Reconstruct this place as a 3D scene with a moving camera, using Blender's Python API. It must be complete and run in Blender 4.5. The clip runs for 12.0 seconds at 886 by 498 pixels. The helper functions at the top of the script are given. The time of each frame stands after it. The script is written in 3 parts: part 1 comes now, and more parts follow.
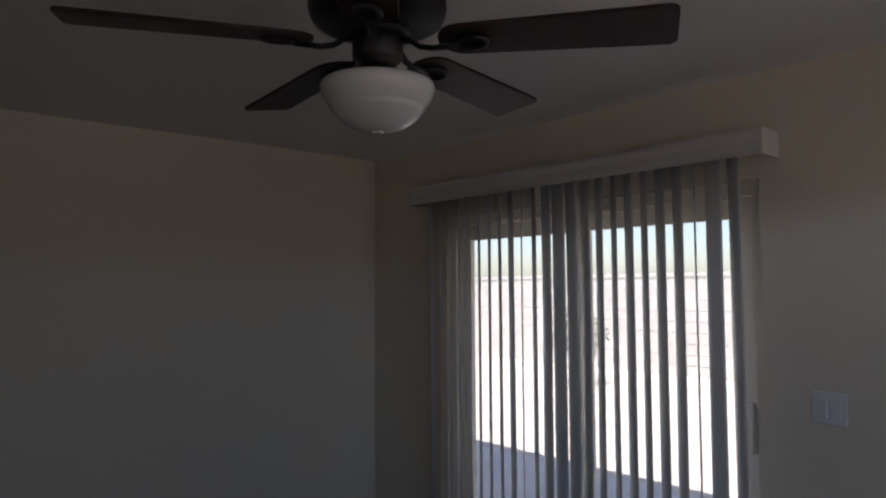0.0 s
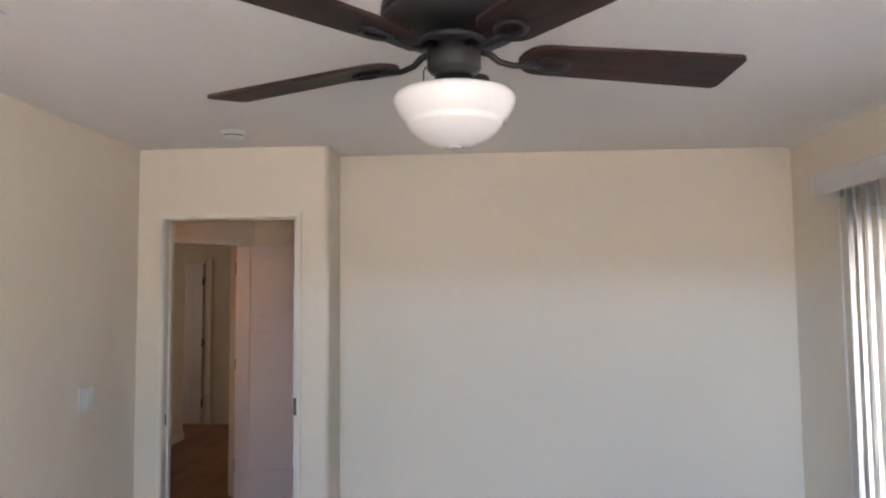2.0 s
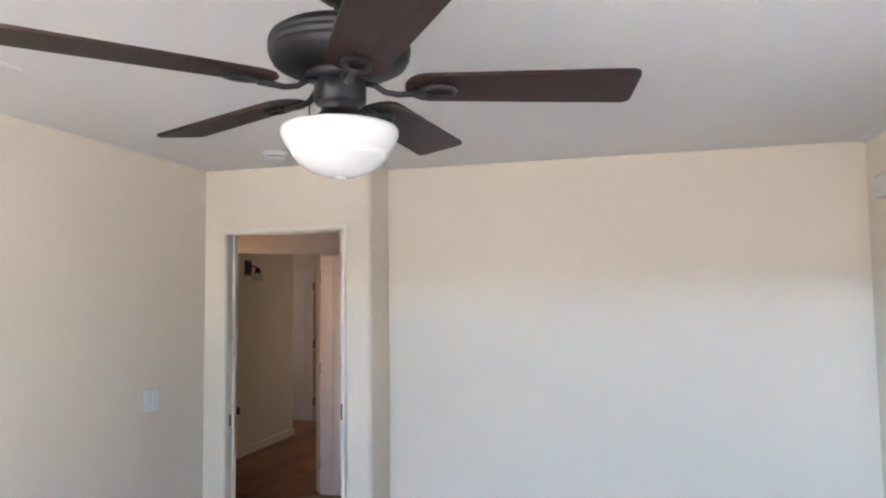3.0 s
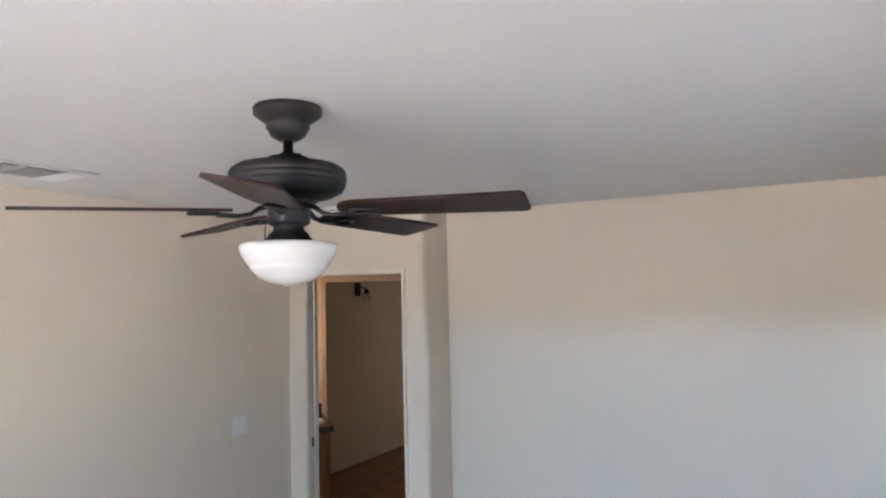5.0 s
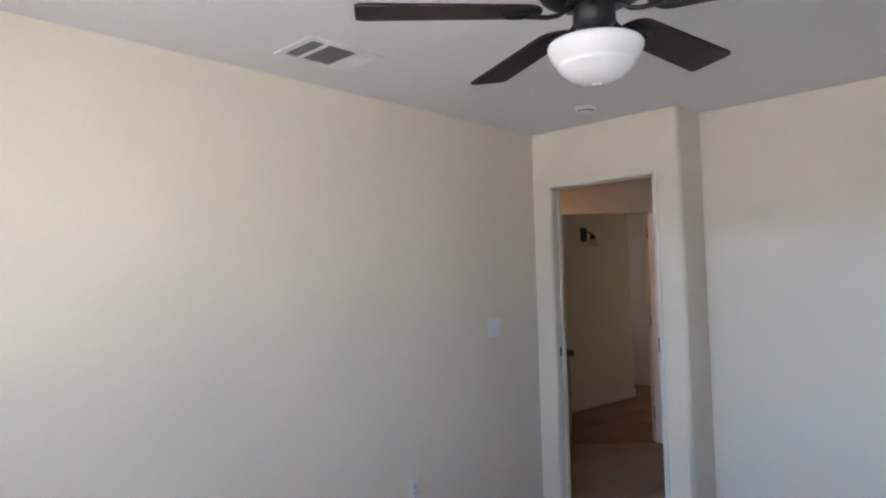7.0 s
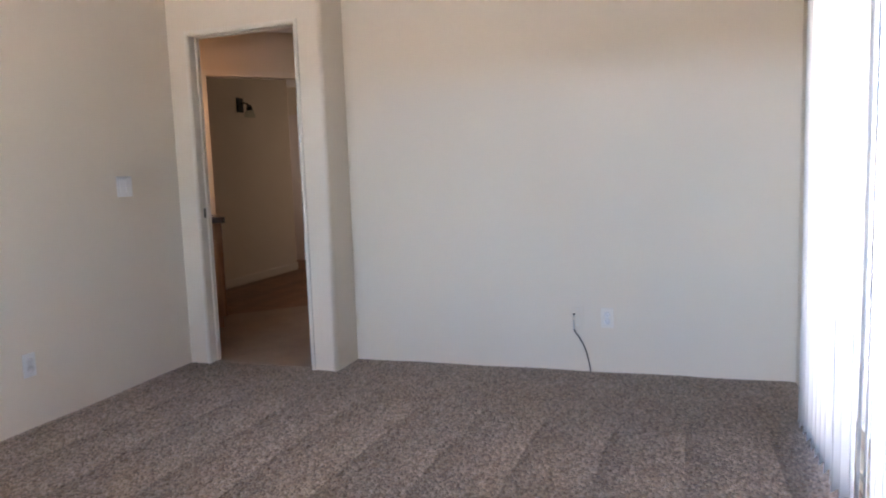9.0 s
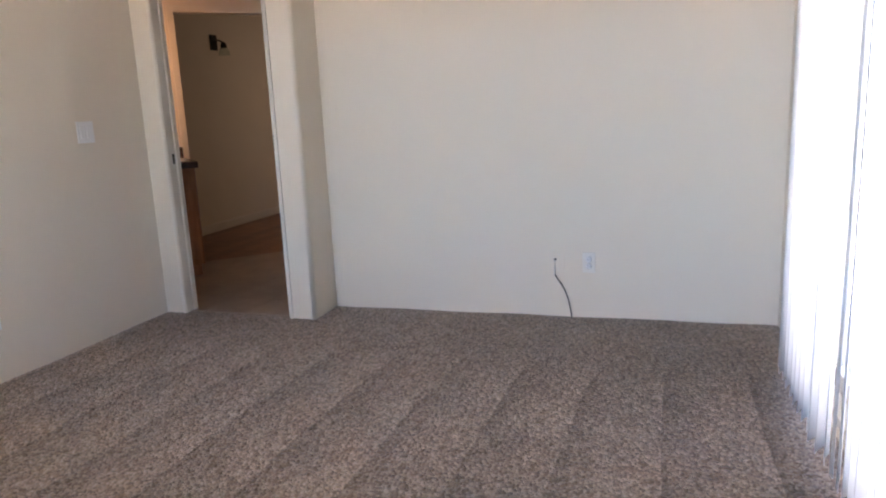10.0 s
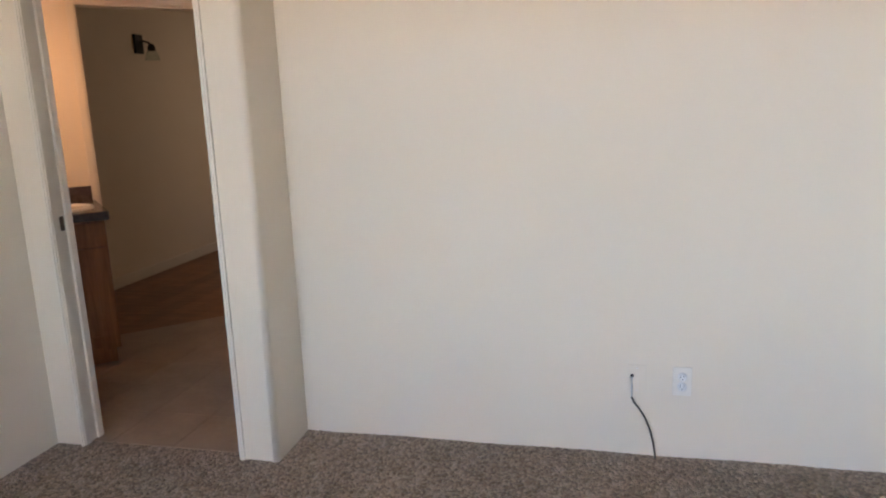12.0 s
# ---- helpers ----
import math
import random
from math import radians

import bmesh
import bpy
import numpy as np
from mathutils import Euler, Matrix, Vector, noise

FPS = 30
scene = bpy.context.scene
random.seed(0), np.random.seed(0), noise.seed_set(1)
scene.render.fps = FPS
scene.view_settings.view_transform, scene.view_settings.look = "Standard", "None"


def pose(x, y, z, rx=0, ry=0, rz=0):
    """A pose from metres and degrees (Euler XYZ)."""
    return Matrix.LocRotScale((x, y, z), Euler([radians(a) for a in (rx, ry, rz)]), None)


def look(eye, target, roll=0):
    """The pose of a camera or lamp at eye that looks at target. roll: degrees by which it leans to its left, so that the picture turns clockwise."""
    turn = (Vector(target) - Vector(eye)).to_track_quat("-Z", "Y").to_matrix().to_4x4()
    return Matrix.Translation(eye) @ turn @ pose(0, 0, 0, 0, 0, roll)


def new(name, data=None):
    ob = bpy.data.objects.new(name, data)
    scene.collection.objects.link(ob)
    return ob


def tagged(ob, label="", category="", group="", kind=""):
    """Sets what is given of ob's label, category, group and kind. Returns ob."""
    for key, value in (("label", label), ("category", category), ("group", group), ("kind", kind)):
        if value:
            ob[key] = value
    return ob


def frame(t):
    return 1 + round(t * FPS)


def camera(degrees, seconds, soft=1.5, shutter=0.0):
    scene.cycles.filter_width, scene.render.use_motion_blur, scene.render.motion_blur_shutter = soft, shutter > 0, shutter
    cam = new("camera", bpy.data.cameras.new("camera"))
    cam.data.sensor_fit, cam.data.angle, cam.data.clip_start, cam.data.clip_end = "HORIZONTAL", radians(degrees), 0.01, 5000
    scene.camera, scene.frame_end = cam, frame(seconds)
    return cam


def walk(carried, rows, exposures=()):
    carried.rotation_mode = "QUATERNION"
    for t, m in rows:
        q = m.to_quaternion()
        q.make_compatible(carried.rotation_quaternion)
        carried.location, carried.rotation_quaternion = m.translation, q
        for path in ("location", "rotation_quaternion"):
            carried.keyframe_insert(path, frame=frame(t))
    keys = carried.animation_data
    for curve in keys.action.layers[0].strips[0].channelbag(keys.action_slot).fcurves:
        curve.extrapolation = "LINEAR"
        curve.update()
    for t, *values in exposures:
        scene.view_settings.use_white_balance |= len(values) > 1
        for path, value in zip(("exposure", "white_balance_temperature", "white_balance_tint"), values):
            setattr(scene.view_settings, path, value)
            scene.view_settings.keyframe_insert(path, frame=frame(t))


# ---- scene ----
cam = camera(65.4, 12.0, soft=2.1)
PATH = [
    (0, (0.910, -3.423, 1.588), (2.228, -1.924, 1.698), -0.4),
    (0.5, (1.009, -3.552, 1.616), (1.917, -1.776, 1.751), -0.45),
    (1, (1.234, -3.531, 1.624), (1.781, -1.612, 1.755), -0.3),
    (1.5, (1.544, -3.591, 1.598), (1.725, -1.604, 1.736), -0.7),
    (2, (1.888, -3.619, 1.628), (1.76, -1.627, 1.757), -0.5),
    (2.5, (2.156, -3.536, 1.637), (1.822, -1.568, 1.762), -0.5),
    (3, (2.44, -3.56, 1.68), (1.91, -1.636, 1.812), -0.6),
    (3.5, (2.679, -3.617, 1.774), (1.717, -1.868, 1.9), -0.4),
    (3.7, (2.747, -3.636, 1.837), (1.705, -1.934, 1.959), -0.3),
    (5.3, (3.068, -3.623, 1.904), (2.171, -1.84, 2.029), -1.1),
    (5.5, (3.023, -3.622, 1.83), (2.126, -1.838, 1.946), -0.7),
    (6, (2.942, -3.721, 1.632), (2.027, -1.947, 1.75), -1.2),
    (6.5, (2.832, -3.8, 1.503), (1.629, -2.207, 1.619), -1.0),
    (7, (2.802, -3.795, 1.39), (1.413, -2.361, 1.508), -1.4),
    (7.5, (2.89, -3.716, 1.311), (1.646, -2.15, 1.369), -2.0),
    (7.7, (2.911, -3.696, 1.294), (1.827, -2.015, 1.31), -2.0),
    (9.3, (2.93, -3.634, 1.142), (2.319, -1.749, 0.872), -2.2),
    (9.5, (2.937, -3.621, 1.138), (2.325, -1.742, 0.827), -2.3),
    (10, (2.964, -3.513, 1.18), (2.373, -1.644, 0.785), -2.6),
    (10.5, (2.923, -3.212, 1.246), (2.373, -1.331, 0.85), -2.4),
    (11, (2.818, -2.962, 1.319), (2.286, -1.074, 0.93), -2.3),
    (11.5, (2.605, -2.681, 1.369), (2.171, -0.769, 0.973), -2.1),
    (12, (2.302, -2.325, 1.376), (1.854, -0.419, 0.971), -2.1),
]
EXPOSURE = [(0.0, 0.75, 6350, 24), (0.2, 1.55, 6500, 24), (0.5, 2.38, 6600, 26), (1.0, 3.42, 6700, 26), (1.5, 3.78, 6600, 25), (2.0, 3.9, 6450, 24), (2.5, 4.3, 6220, 23), (3.5, 4.38, 5980, 20), (5.5, 3.88, 6020, 20), (6.0, 4.05, 5980, 20), (6.5, 4.2, 5950, 20), (7.0, 3.83, 5850, 20), (7.5, 3.75, 5850, 20), (9.5, 4.12, 6600, 27), (10.5, 4.15, 6650, 26), (11.0, 4.2, 6780, 26), (11.5, 4.08, 6950, 26), (12.0, 4.32, 6950, 25)]
walk(cam, [(t, look(eye, target, roll)) for t, eye, target, roll in PATH], EXPOSURE)

# ---- world and sun ----
world = bpy.data.worlds.new("world")
scene.world = world
world.use_nodes = True
sky = world.node_tree.nodes.new("ShaderNodeTexSky")
sky.sky_type = "NISHITA"
sky.sun_disc = False
sky.sun_elevation = radians(69.8)
sky.sun_rotation = radians(252.7)
background = world.node_tree.nodes["Background"]
background.inputs["Strength"].default_value = 0.13
world.node_tree.links.new(sky.outputs[0], background.inputs["Color"])

sun = new("sun", bpy.data.lights.new("sun", "SUN"))
sun.data.energy = 5.0
sun.data.angle = radians(0.5)
sun.data.color = (1.0, 0.95, 0.87)
sun.matrix_world = look((0, 0, 0), (0.32, 0.1, -0.91))

# added area lamp in place of an unseen strip of sky under the back cover
band = new("patio_sky", bpy.data.lights.new("patio_sky", "AREA"))
band.data.shape, band.data.size, band.data.size_y = "RECTANGLE", 7.0, 0.26
band.data.energy = 35
band.data.color = (0.42, 0.67, 1.0)
band.matrix_world = look((-1.8, -8.0, 2.30), (1.8, 0.0, 1.1))


# ---- mesh helpers ----
def link(bm, name, material):
    me = bpy.data.meshes.new(name)
    bm.to_mesh(me)
    bm.free()
    ob = new(name, me)
    for m in material if isinstance(material, (list, tuple)) else [material]:
        me.materials.append(m)
    return ob


def part(name, bm, material, parent, label=""):
    ob = link(bm, name, material)
    ob.parent = parent
    return tagged(ob, label)


def structure(name, bm, material, label=""):
    return tagged(link(bm, name, material), label, kind="structure")


def thing(name, label, category, group="", at=None):
    ob = new(name)
    ob.empty_display_size = 0.1
    if at is not None:
        ob.matrix_basis = at
    return tagged(ob, label, category, group)


def box(bm, lo, hi, bevel=0.0, segments=2):
    made = bmesh.ops.create_cube(bm, size=1.0)["verts"]
    c = [(a + b) / 2 for a, b in zip(lo, hi)]
    s = [abs(b - a) for a, b in zip(lo, hi)]
    for v in made:
        v.co = Vector((c[0] + v.co.x * s[0], c[1] + v.co.y * s[1], c[2] + v.co.z * s[2]))
    if bevel:
        edges = list({e for v in made for e in v.link_edges})
        bmesh.ops.bevel(bm, geom=edges, offset=bevel, segments=segments, affect="EDGES", profile=0.5)
    return bm


def boxes(*items, bevel=0.0, segments=2):
    bm = bmesh.new()
    for lo, hi in items:
        box(bm, lo, hi, bevel, segments)
    return bm


def prism(points, z0, z1):
    """An upright prism over a plan outline."""
    bm = bmesh.new()
    low = [bm.verts.new((x, y, z0)) for x, y in points]
    top = [bm.verts.new((x, y, z1)) for x, y in points]
    bm.faces.new(low[::-1])
    bm.faces.new(top)
    n = len(points)
    for i in range(n):
        bm.faces.new((low[i], low[(i + 1) % n], top[(i + 1) % n], top[i]))
    bmesh.ops.recalc_face_normals(bm, faces=bm.faces)
    return bm


def turned(profile, steps=48):
    """A shape turned about z from (radius, height) pairs."""
    bm = bmesh.new()
    rings = []
    for r, z in profile:
        if r < 1e-5:
            rings.append([bm.verts.new((0, 0, z))])
        else:
            rings.append([bm.verts.new((r * math.cos(a), r * math.sin(a), z)) for a in [2 * math.pi * k / steps for k in range(steps)]])
    for a, b in zip(rings, rings[1:]):
        for k in range(steps):
            j = (k + 1) % steps
            if len(a) == 1 and len(b) > 1:
                bm.faces.new((a[0], b[j], b[k]))
            elif len(b) == 1 and len(a) > 1:
                bm.faces.new((a[k], a[j], b[0]))
            elif len(a) > 1:
                bm.faces.new((a[k], a[j], b[j], b[k]))
    bmesh.ops.recalc_face_normals(bm, faces=bm.faces)
    for f in bm.faces:
        f.smooth = True
    return bm


def tube(points, radius, steps=10, closed=False, flat=1.0):
    """A round bar along a line of points; flat under 1 presses it in height."""
    bm = bmesh.new()
    pts = [Vector(p) for p in points]
    n = len(pts)
    rings = []
    for i, p in enumerate(pts):
        before = pts[i - 1] if i or closed else p
        after = pts[(i + 1) % n] if i < n - 1 or closed else p
        d = (after - before).normalized()
        side = d.cross(Vector((0, 0, 1)))
        side = side.normalized() if side.length > 1e-4 else Vector((1, 0, 0))
        up = side.cross(d).normalized()
        r = radius[i] if isinstance(radius, (list, tuple)) else radius
        rings.append([bm.verts.new(p + side * r * math.cos(a) + up * r * flat * math.sin(a)) for a in [2 * math.pi * k / steps for k in range(steps)]])
    pairs = list(zip(rings, rings[1:])) + ([(rings[-1], rings[0])] if closed else [])
    for a, b in pairs:
        for k in range(steps):
            j = (k + 1) % steps
            bm.faces.new((a[k], a[j], b[j], b[k]))
    if not closed:
        bm.faces.new(rings[0][::-1])
        bm.faces.new(rings[-1])
    bmesh.ops.recalc_face_normals(bm, faces=bm.faces)
    for f in bm.faces:
        f.smooth = True
    return bm


def moved(bm, m):
    bmesh.ops.transform(bm, matrix=m, verts=bm.verts)
    return bm


# ---- materials ----
def material(name, color, rough=0.6, metal=0.0, vary=0.06, scale=6.0, fine=120.0, bump=0.1, depth=0.002, spec=0.5, tones=None):
    """A surface with soft large variation, fine grain and relief."""
    m = bpy.data.materials.new(name)
    m.use_nodes = True
    nt = m.node_tree
    n, l = nt.nodes, nt.links
    b = n["Principled BSDF"]
    b.inputs["Roughness"].default_value = rough
    b.inputs["Metallic"].default_value = metal
    b.inputs["Specular IOR Level"].default_value = spec
    tc = n.new("ShaderNodeTexCoord")
    big = n.new("ShaderNodeTexNoise")
    big.inputs["Scale"].default_value = scale
    big.inputs["Detail"].default_value = 4
    small = n.new("ShaderNodeTexNoise")
    small.inputs["Scale"].default_value = fine
    small.inputs["Detail"].default_value = 3
    l.new(tc.outputs["Object"], big.inputs["Vector"])
    l.new(tc.outputs["Object"], small.inputs["Vector"])
    add = n.new("ShaderNodeMath")
    add.operation = "MULTIPLY_ADD"
    l.new(small.outputs["Fac"], add.inputs[0])
    add.inputs[1].default_value = 0.35
    l.new(big.outputs["Fac"], add.inputs[2])
    ramp = n.new("ShaderNodeValToRGB")
    lo = tones[0] if tones else tuple(c * (1 - vary) for c in color)
    hi = tones[1] if tones else tuple(min(1, c * (1 + vary)) for c in color)
    ramp.color_ramp.elements[0].position, ramp.color_ramp.elements[1].position = 0.45, 0.95
    ramp.color_ramp.elements[0].color, ramp.color_ramp.elements[1].color = (*lo, 1), (*hi, 1)
    l.new(add.outputs[0], ramp.inputs["Fac"])
    l.new(ramp.outputs["Color"], b.inputs["Base Color"])
    bp = n.new("ShaderNodeBump")
    bp.inputs["Strength"].default_value = bump
    bp.inputs["Distance"].default_value = depth
    l.new(small.outputs["Fac"], bp.inputs["Height"])
    l.new(bp.outputs["Normal"], b.inputs["Normal"])
    return m


def wood(name, dark, light, rough=0.35, along=(1.0, 14.0, 14.0), scale=3.0, random_tone=0.0):
    m = bpy.data.materials.new(name)
    m.use_nodes = True
    nt = m.node_tree
    n, l = nt.nodes, nt.links
    b = n["Principled BSDF"]
    b.inputs["Roughness"].default_value = rough
    tc, mp = n.new("ShaderNodeTexCoord"), n.new("ShaderNodeMapping")
    mp.inputs["Scale"].default_value = along
    l.new(tc.outputs["Object"], mp.inputs["Vector"])
    no = n.new("ShaderNodeTexNoise")
    no.inputs["Scale"].default_value = scale
    no.inputs["Detail"].default_value = 7
    no.inputs["Distortion"].default_value = 0.6
    l.new(mp.outputs[0], no.inputs["Vector"])
    ramp = n.new("ShaderNodeValToRGB")
    ramp.color_ramp.elements[0].position, ramp.color_ramp.elements[1].position = 0.35, 0.68
    ramp.color_ramp.elements[0].color, ramp.color_ramp.elements[1].color = (*dark, 1), (*light, 1)
    l.new(no.outputs["Fac"], ramp.inputs["Fac"])
    out = ramp.outputs["Color"]
    if random_tone:
        info, hsv = n.new("ShaderNodeObjectInfo"), n.new("ShaderNodeHueSaturation")
        rng = n.new("ShaderNodeMapRange")
        rng.inputs["To Min"].default_value, rng.inputs["To Max"].default_value = 1 - random_tone, 1 + random_tone
        l.new(info.outputs["Random"], rng.inputs["Value"])
        l.new(rng.outputs[0], hsv.inputs["Value"])
        l.new(out, hsv.inputs["Color"])
        out = hsv.outputs["Color"]
    l.new(out, b.inputs["Base Color"])
    bp = n.new("ShaderNodeBump")
    bp.inputs["Strength"].default_value, bp.inputs["Distance"].default_value = 0.15, 0.001
    l.new(no.outputs["Fac"], bp.inputs["Height"])
    l.new(bp.outputs["Normal"], b.inputs["Normal"])
    return m


def glass_material(name, tint=(0.93, 0.96, 0.95)):
    m = bpy.data.materials.new(name)
    m.use_nodes = True
    nt = m.node_tree
    n, l = nt.nodes, nt.links
    n.remove(n["Principled BSDF"])
    clear, gloss, mix, fr = n.new("ShaderNodeBsdfTransparent"), n.new("ShaderNodeBsdfGlossy"), n.new("ShaderNodeMixShader"), n.new("ShaderNodeLayerWeight")
    clear.inputs["Color"].default_value = (*tint, 1)
    gloss.inputs["Roughness"].default_value = 0.02
    fr.inputs["Blend"].default_value = 0.5
    power, scaled = n.new("ShaderNodeMath"), n.new("ShaderNodeMath")
    power.operation, scaled.operation = "POWER", "MULTIPLY_ADD"
    power.inputs[1].default_value = 4.0
    scaled.inputs[1].default_value, scaled.inputs[2].default_value = 0.6, 0.035
    l.new(fr.outputs["Facing"], power.inputs[0])
    l.new(power.outputs[0], scaled.inputs[0])
    l.new(scaled.outputs[0], mix.inputs["Fac"])
    l.new(clear.outputs[0], mix.inputs[1])
    l.new(gloss.outputs[0], mix.inputs[2])
    l.new(mix.outputs[0], n["Material Output"].inputs["Surface"])
    return m


def carpet_material():
    m = bpy.data.materials.new("carpet")
    m.use_nodes = True
    nt = m.node_tree
    n, l = nt.nodes, nt.links
    b = n["Principled BSDF"]
    b.inputs["Roughness"].default_value = 0.95
    b.inputs["Specular IOR Level"].default_value = 0.1
    b.inputs["Sheen Weight"].default_value = 0.25
    geo = n.new("ShaderNodeNewGeometry")
    tuft = n.new("ShaderNodeTexVoronoi")
    tuft.inputs["Scale"].default_value = 95
    l.new(geo.outputs["Position"], tuft.inputs["Vector"])
    sep = n.new("ShaderNodeSeparateColor")
    l.new(tuft.outputs["Color"], sep.inputs["Color"])
    ramp = n.new("ShaderNodeValToRGB")
    cr = ramp.color_ramp
    cr.elements[0].position, cr.elements[0].color = 0.0, (0.150, 0.110, 0.083, 1)
    cr.elements[1].position, cr.elements[1].color = 1.0, (0.415, 0.325, 0.255, 1)
    mid = cr.elements.new(0.5)
    mid.color = (0.272, 0.202, 0.152, 1)
    l.new(sep.outputs[0], ramp.inputs["Fac"])
    # vacuum tracks: wide bands whose nap lies to and fro, with ragged edges
    mp = n.new("ShaderNodeMapping")
    mp.inputs["Rotation"].default_value = (0, 0, radians(STRIPE_TURN))
    mp.inputs["Location"].default_value = (-0.11, 0, 0)
    l.new(geo.outputs["Position"], mp.inputs["Vector"])
    rag = n.new("ShaderNodeTexNoise")
    rag.inputs["Scale"].default_value = 7
    rag.inputs["Detail"].default_value = 5
    l.new(geo.outputs["Position"], rag.inputs["Vector"])
    wave = n.new("ShaderNodeTexWave")
    wave.wave_profile = "SAW"
    wave.inputs["Scale"].default_value = STRIPE_SCALE
    wave.inputs["Distortion"].default_value = 2.0
    wave.inputs["Detail"].default_value = 2
    wave.inputs["Detail Scale"].default_value = 0.5
    l.new(mp.outputs[0], wave.inputs["Vector"])
    mixed = n.new("ShaderNodeMath")
    mixed.operation = "MULTIPLY_ADD"
    l.new(rag.outputs["Fac"], mixed.inputs[0])
    mixed.inputs[1].default_value = 0.8
    # the tracks stop short of the far wall and come and go in patches
    xyz, edge, patch, fade = n.new("ShaderNodeSeparateXYZ"), n.new("ShaderNodeMapRange"), n.new("ShaderNodeTexNoise"), n.new("ShaderNodeMath")
    l.new(geo.outputs["Position"], xyz.inputs[0])
    l.new(xyz.outputs["Y"], edge.inputs["Value"])
    edge.inputs["From Min"].default_value, edge.inputs["From Max"].default_value = -0.35, -0.65
    patch.inputs["Scale"].default_value = 1.7
    l.new(geo.outputs["Position"], patch.inputs["Vector"])
    spread = n.new("ShaderNodeMapRange")
    spread.inputs["From Min"].default_value, spread.inputs["From Max"].default_value = 0.35, 0.55
    spread.inputs["To Min"].default_value = 0.4
    l.new(patch.outputs["Fac"], spread.inputs["Value"])
    fade.operation = "MULTIPLY"
    l.new(edge.outputs[0], fade.inputs[0])
    l.new(spread.outputs[0], fade.inputs[1])
    track = n.new("ShaderNodeMix")
    track.inputs["A"].default_value = 0.5
    l.new(fade.outputs[0], track.inputs["Factor"])
    nap = n.new("ShaderNodeMath")
    nap.operation = "POWER"
    nap.inputs[1].default_value = 0.42
    l.new(wave.outputs["Fac"], nap.inputs[0])
    l.new(nap.outputs[0], track.inputs["B"])
    l.new(track.outputs["Result"], mixed.inputs[2])
    rng = n.new("ShaderNodeMapRange")
    rng.inputs["From Min"].default_value, rng.inputs["From Max"].default_value = 0.38, 1.42
    rng.inputs["To Min"].default_value, rng.inputs["To Max"].default_value = 0.62, 1.24
    l.new(mixed.outputs[0], rng.inputs["Value"])
    hsv = n.new("ShaderNodeHueSaturation")
    l.new(rng.outputs[0], hsv.inputs["Value"])
    l.new(ramp.outputs["Color"], hsv.inputs["Color"])
    l.new(hsv.outputs["Color"], b.inputs["Base Color"])
    bp = n.new("ShaderNodeBump")
    bp.inputs["Strength"].default_value, bp.inputs["Distance"].default_value = 0.8, 0.006
    l.new(tuft.outputs["Distance"], bp.inputs["Height"])
    bp.invert = True
    l.new(bp.outputs["Normal"], b.inputs["Normal"])
    return m


STRIPE_TURN, STRIPE_SCALE = 3.0, 0.95
M_WALL = material("cream_wall_paint", (0.74, 0.66, 0.545), 0.75, vary=0.02, scale=1.2, fine=170, bump=0.22, depth=0.002)
M_CEIL = material("white_ceiling_paint", (0.76, 0.74, 0.72), 0.85, vary=0.02, scale=1.0, fine=130, bump=0.3, depth=0.003)
M_TRIM = material("white_trim_paint", (0.76, 0.70, 0.60), 0.4, vary=0.02, scale=4, fine=60, bump=0.05)
M_PLATE = material("white_plastic", (0.78, 0.78, 0.77), 0.35, vary=0.01, fine=40, bump=0.02)
M_IVORY = material("ivory_plastic", (0.76, 0.72, 0.65), 0.4, vary=0.01, fine=40, bump=0.02)
M_SLOT = material("dark_slot", (0.03, 0.03, 0.03), 0.6)
M_METAL = material("bronze_black_metal", (0.026, 0.025, 0.026), 0.46, metal=0.5, vary=0.2, scale=9, fine=160, bump=0.08)
M_HINGE = material("dark_bronze", (0.05, 0.035, 0.025), 0.45, metal=0.7, vary=0.2)
M_PULL = material("worn_bronze", (0.13, 0.105, 0.085), 0.4, metal=0.6, vary=0.15)
M_BLADE = wood("dark_walnut_blade", (0.017, 0.008, 0.006), (0.044, 0.020, 0.014), 0.5, (1.5, 22, 22), 2.5)
M_BLADE.node_tree.nodes["Principled BSDF"].inputs["Specular IOR Level"].default_value = 0.3
M_OPAL = material("opal_glass", (0.71, 0.71, 0.705), 0.12, vary=0.01, fine=20, bump=0.0)
M_OPAL.node_tree.nodes["Principled BSDF"].inputs["Subsurface Weight"].default_value = 0.2
M_OPAL.node_tree.nodes["Principled BSDF"].inputs["Subsurface Radius"].default_value = (0.05, 0.05, 0.05)
M_VANE = material("white_vinyl_vane", (0.82, 0.82, 0.82), 0.28, vary=0.02, scale=3, fine=70, bump=0.05)
nt = M_VANE.node_tree
veil, blend = nt.nodes.new("ShaderNodeBsdfTranslucent"), nt.nodes.new("ShaderNodeMixShader")
veil.inputs["Color"].default_value = (0.8, 0.8, 0.8, 1)
blend.inputs["Fac"].default_value = 0.11
nt.links.new(nt.nodes["Principled BSDF"].outputs[0], blend.inputs[1])
nt.links.new(veil.outputs[0], blend.inputs[2])
nt.links.new(blend.outputs[0], nt.nodes["Material Output"].inputs["Surface"])
M_VALANCE = material("grey_white_valance", (0.66, 0.62, 0.60), 0.45, vary=0.02, fine=60, bump=0.04)
M_GLASS = glass_material("clear_glass")
M_LEAF = material("white_door_paint", (0.76, 0.69, 0.66), 0.35, vary=0.02, scale=3, fine=50, bump=0.05)
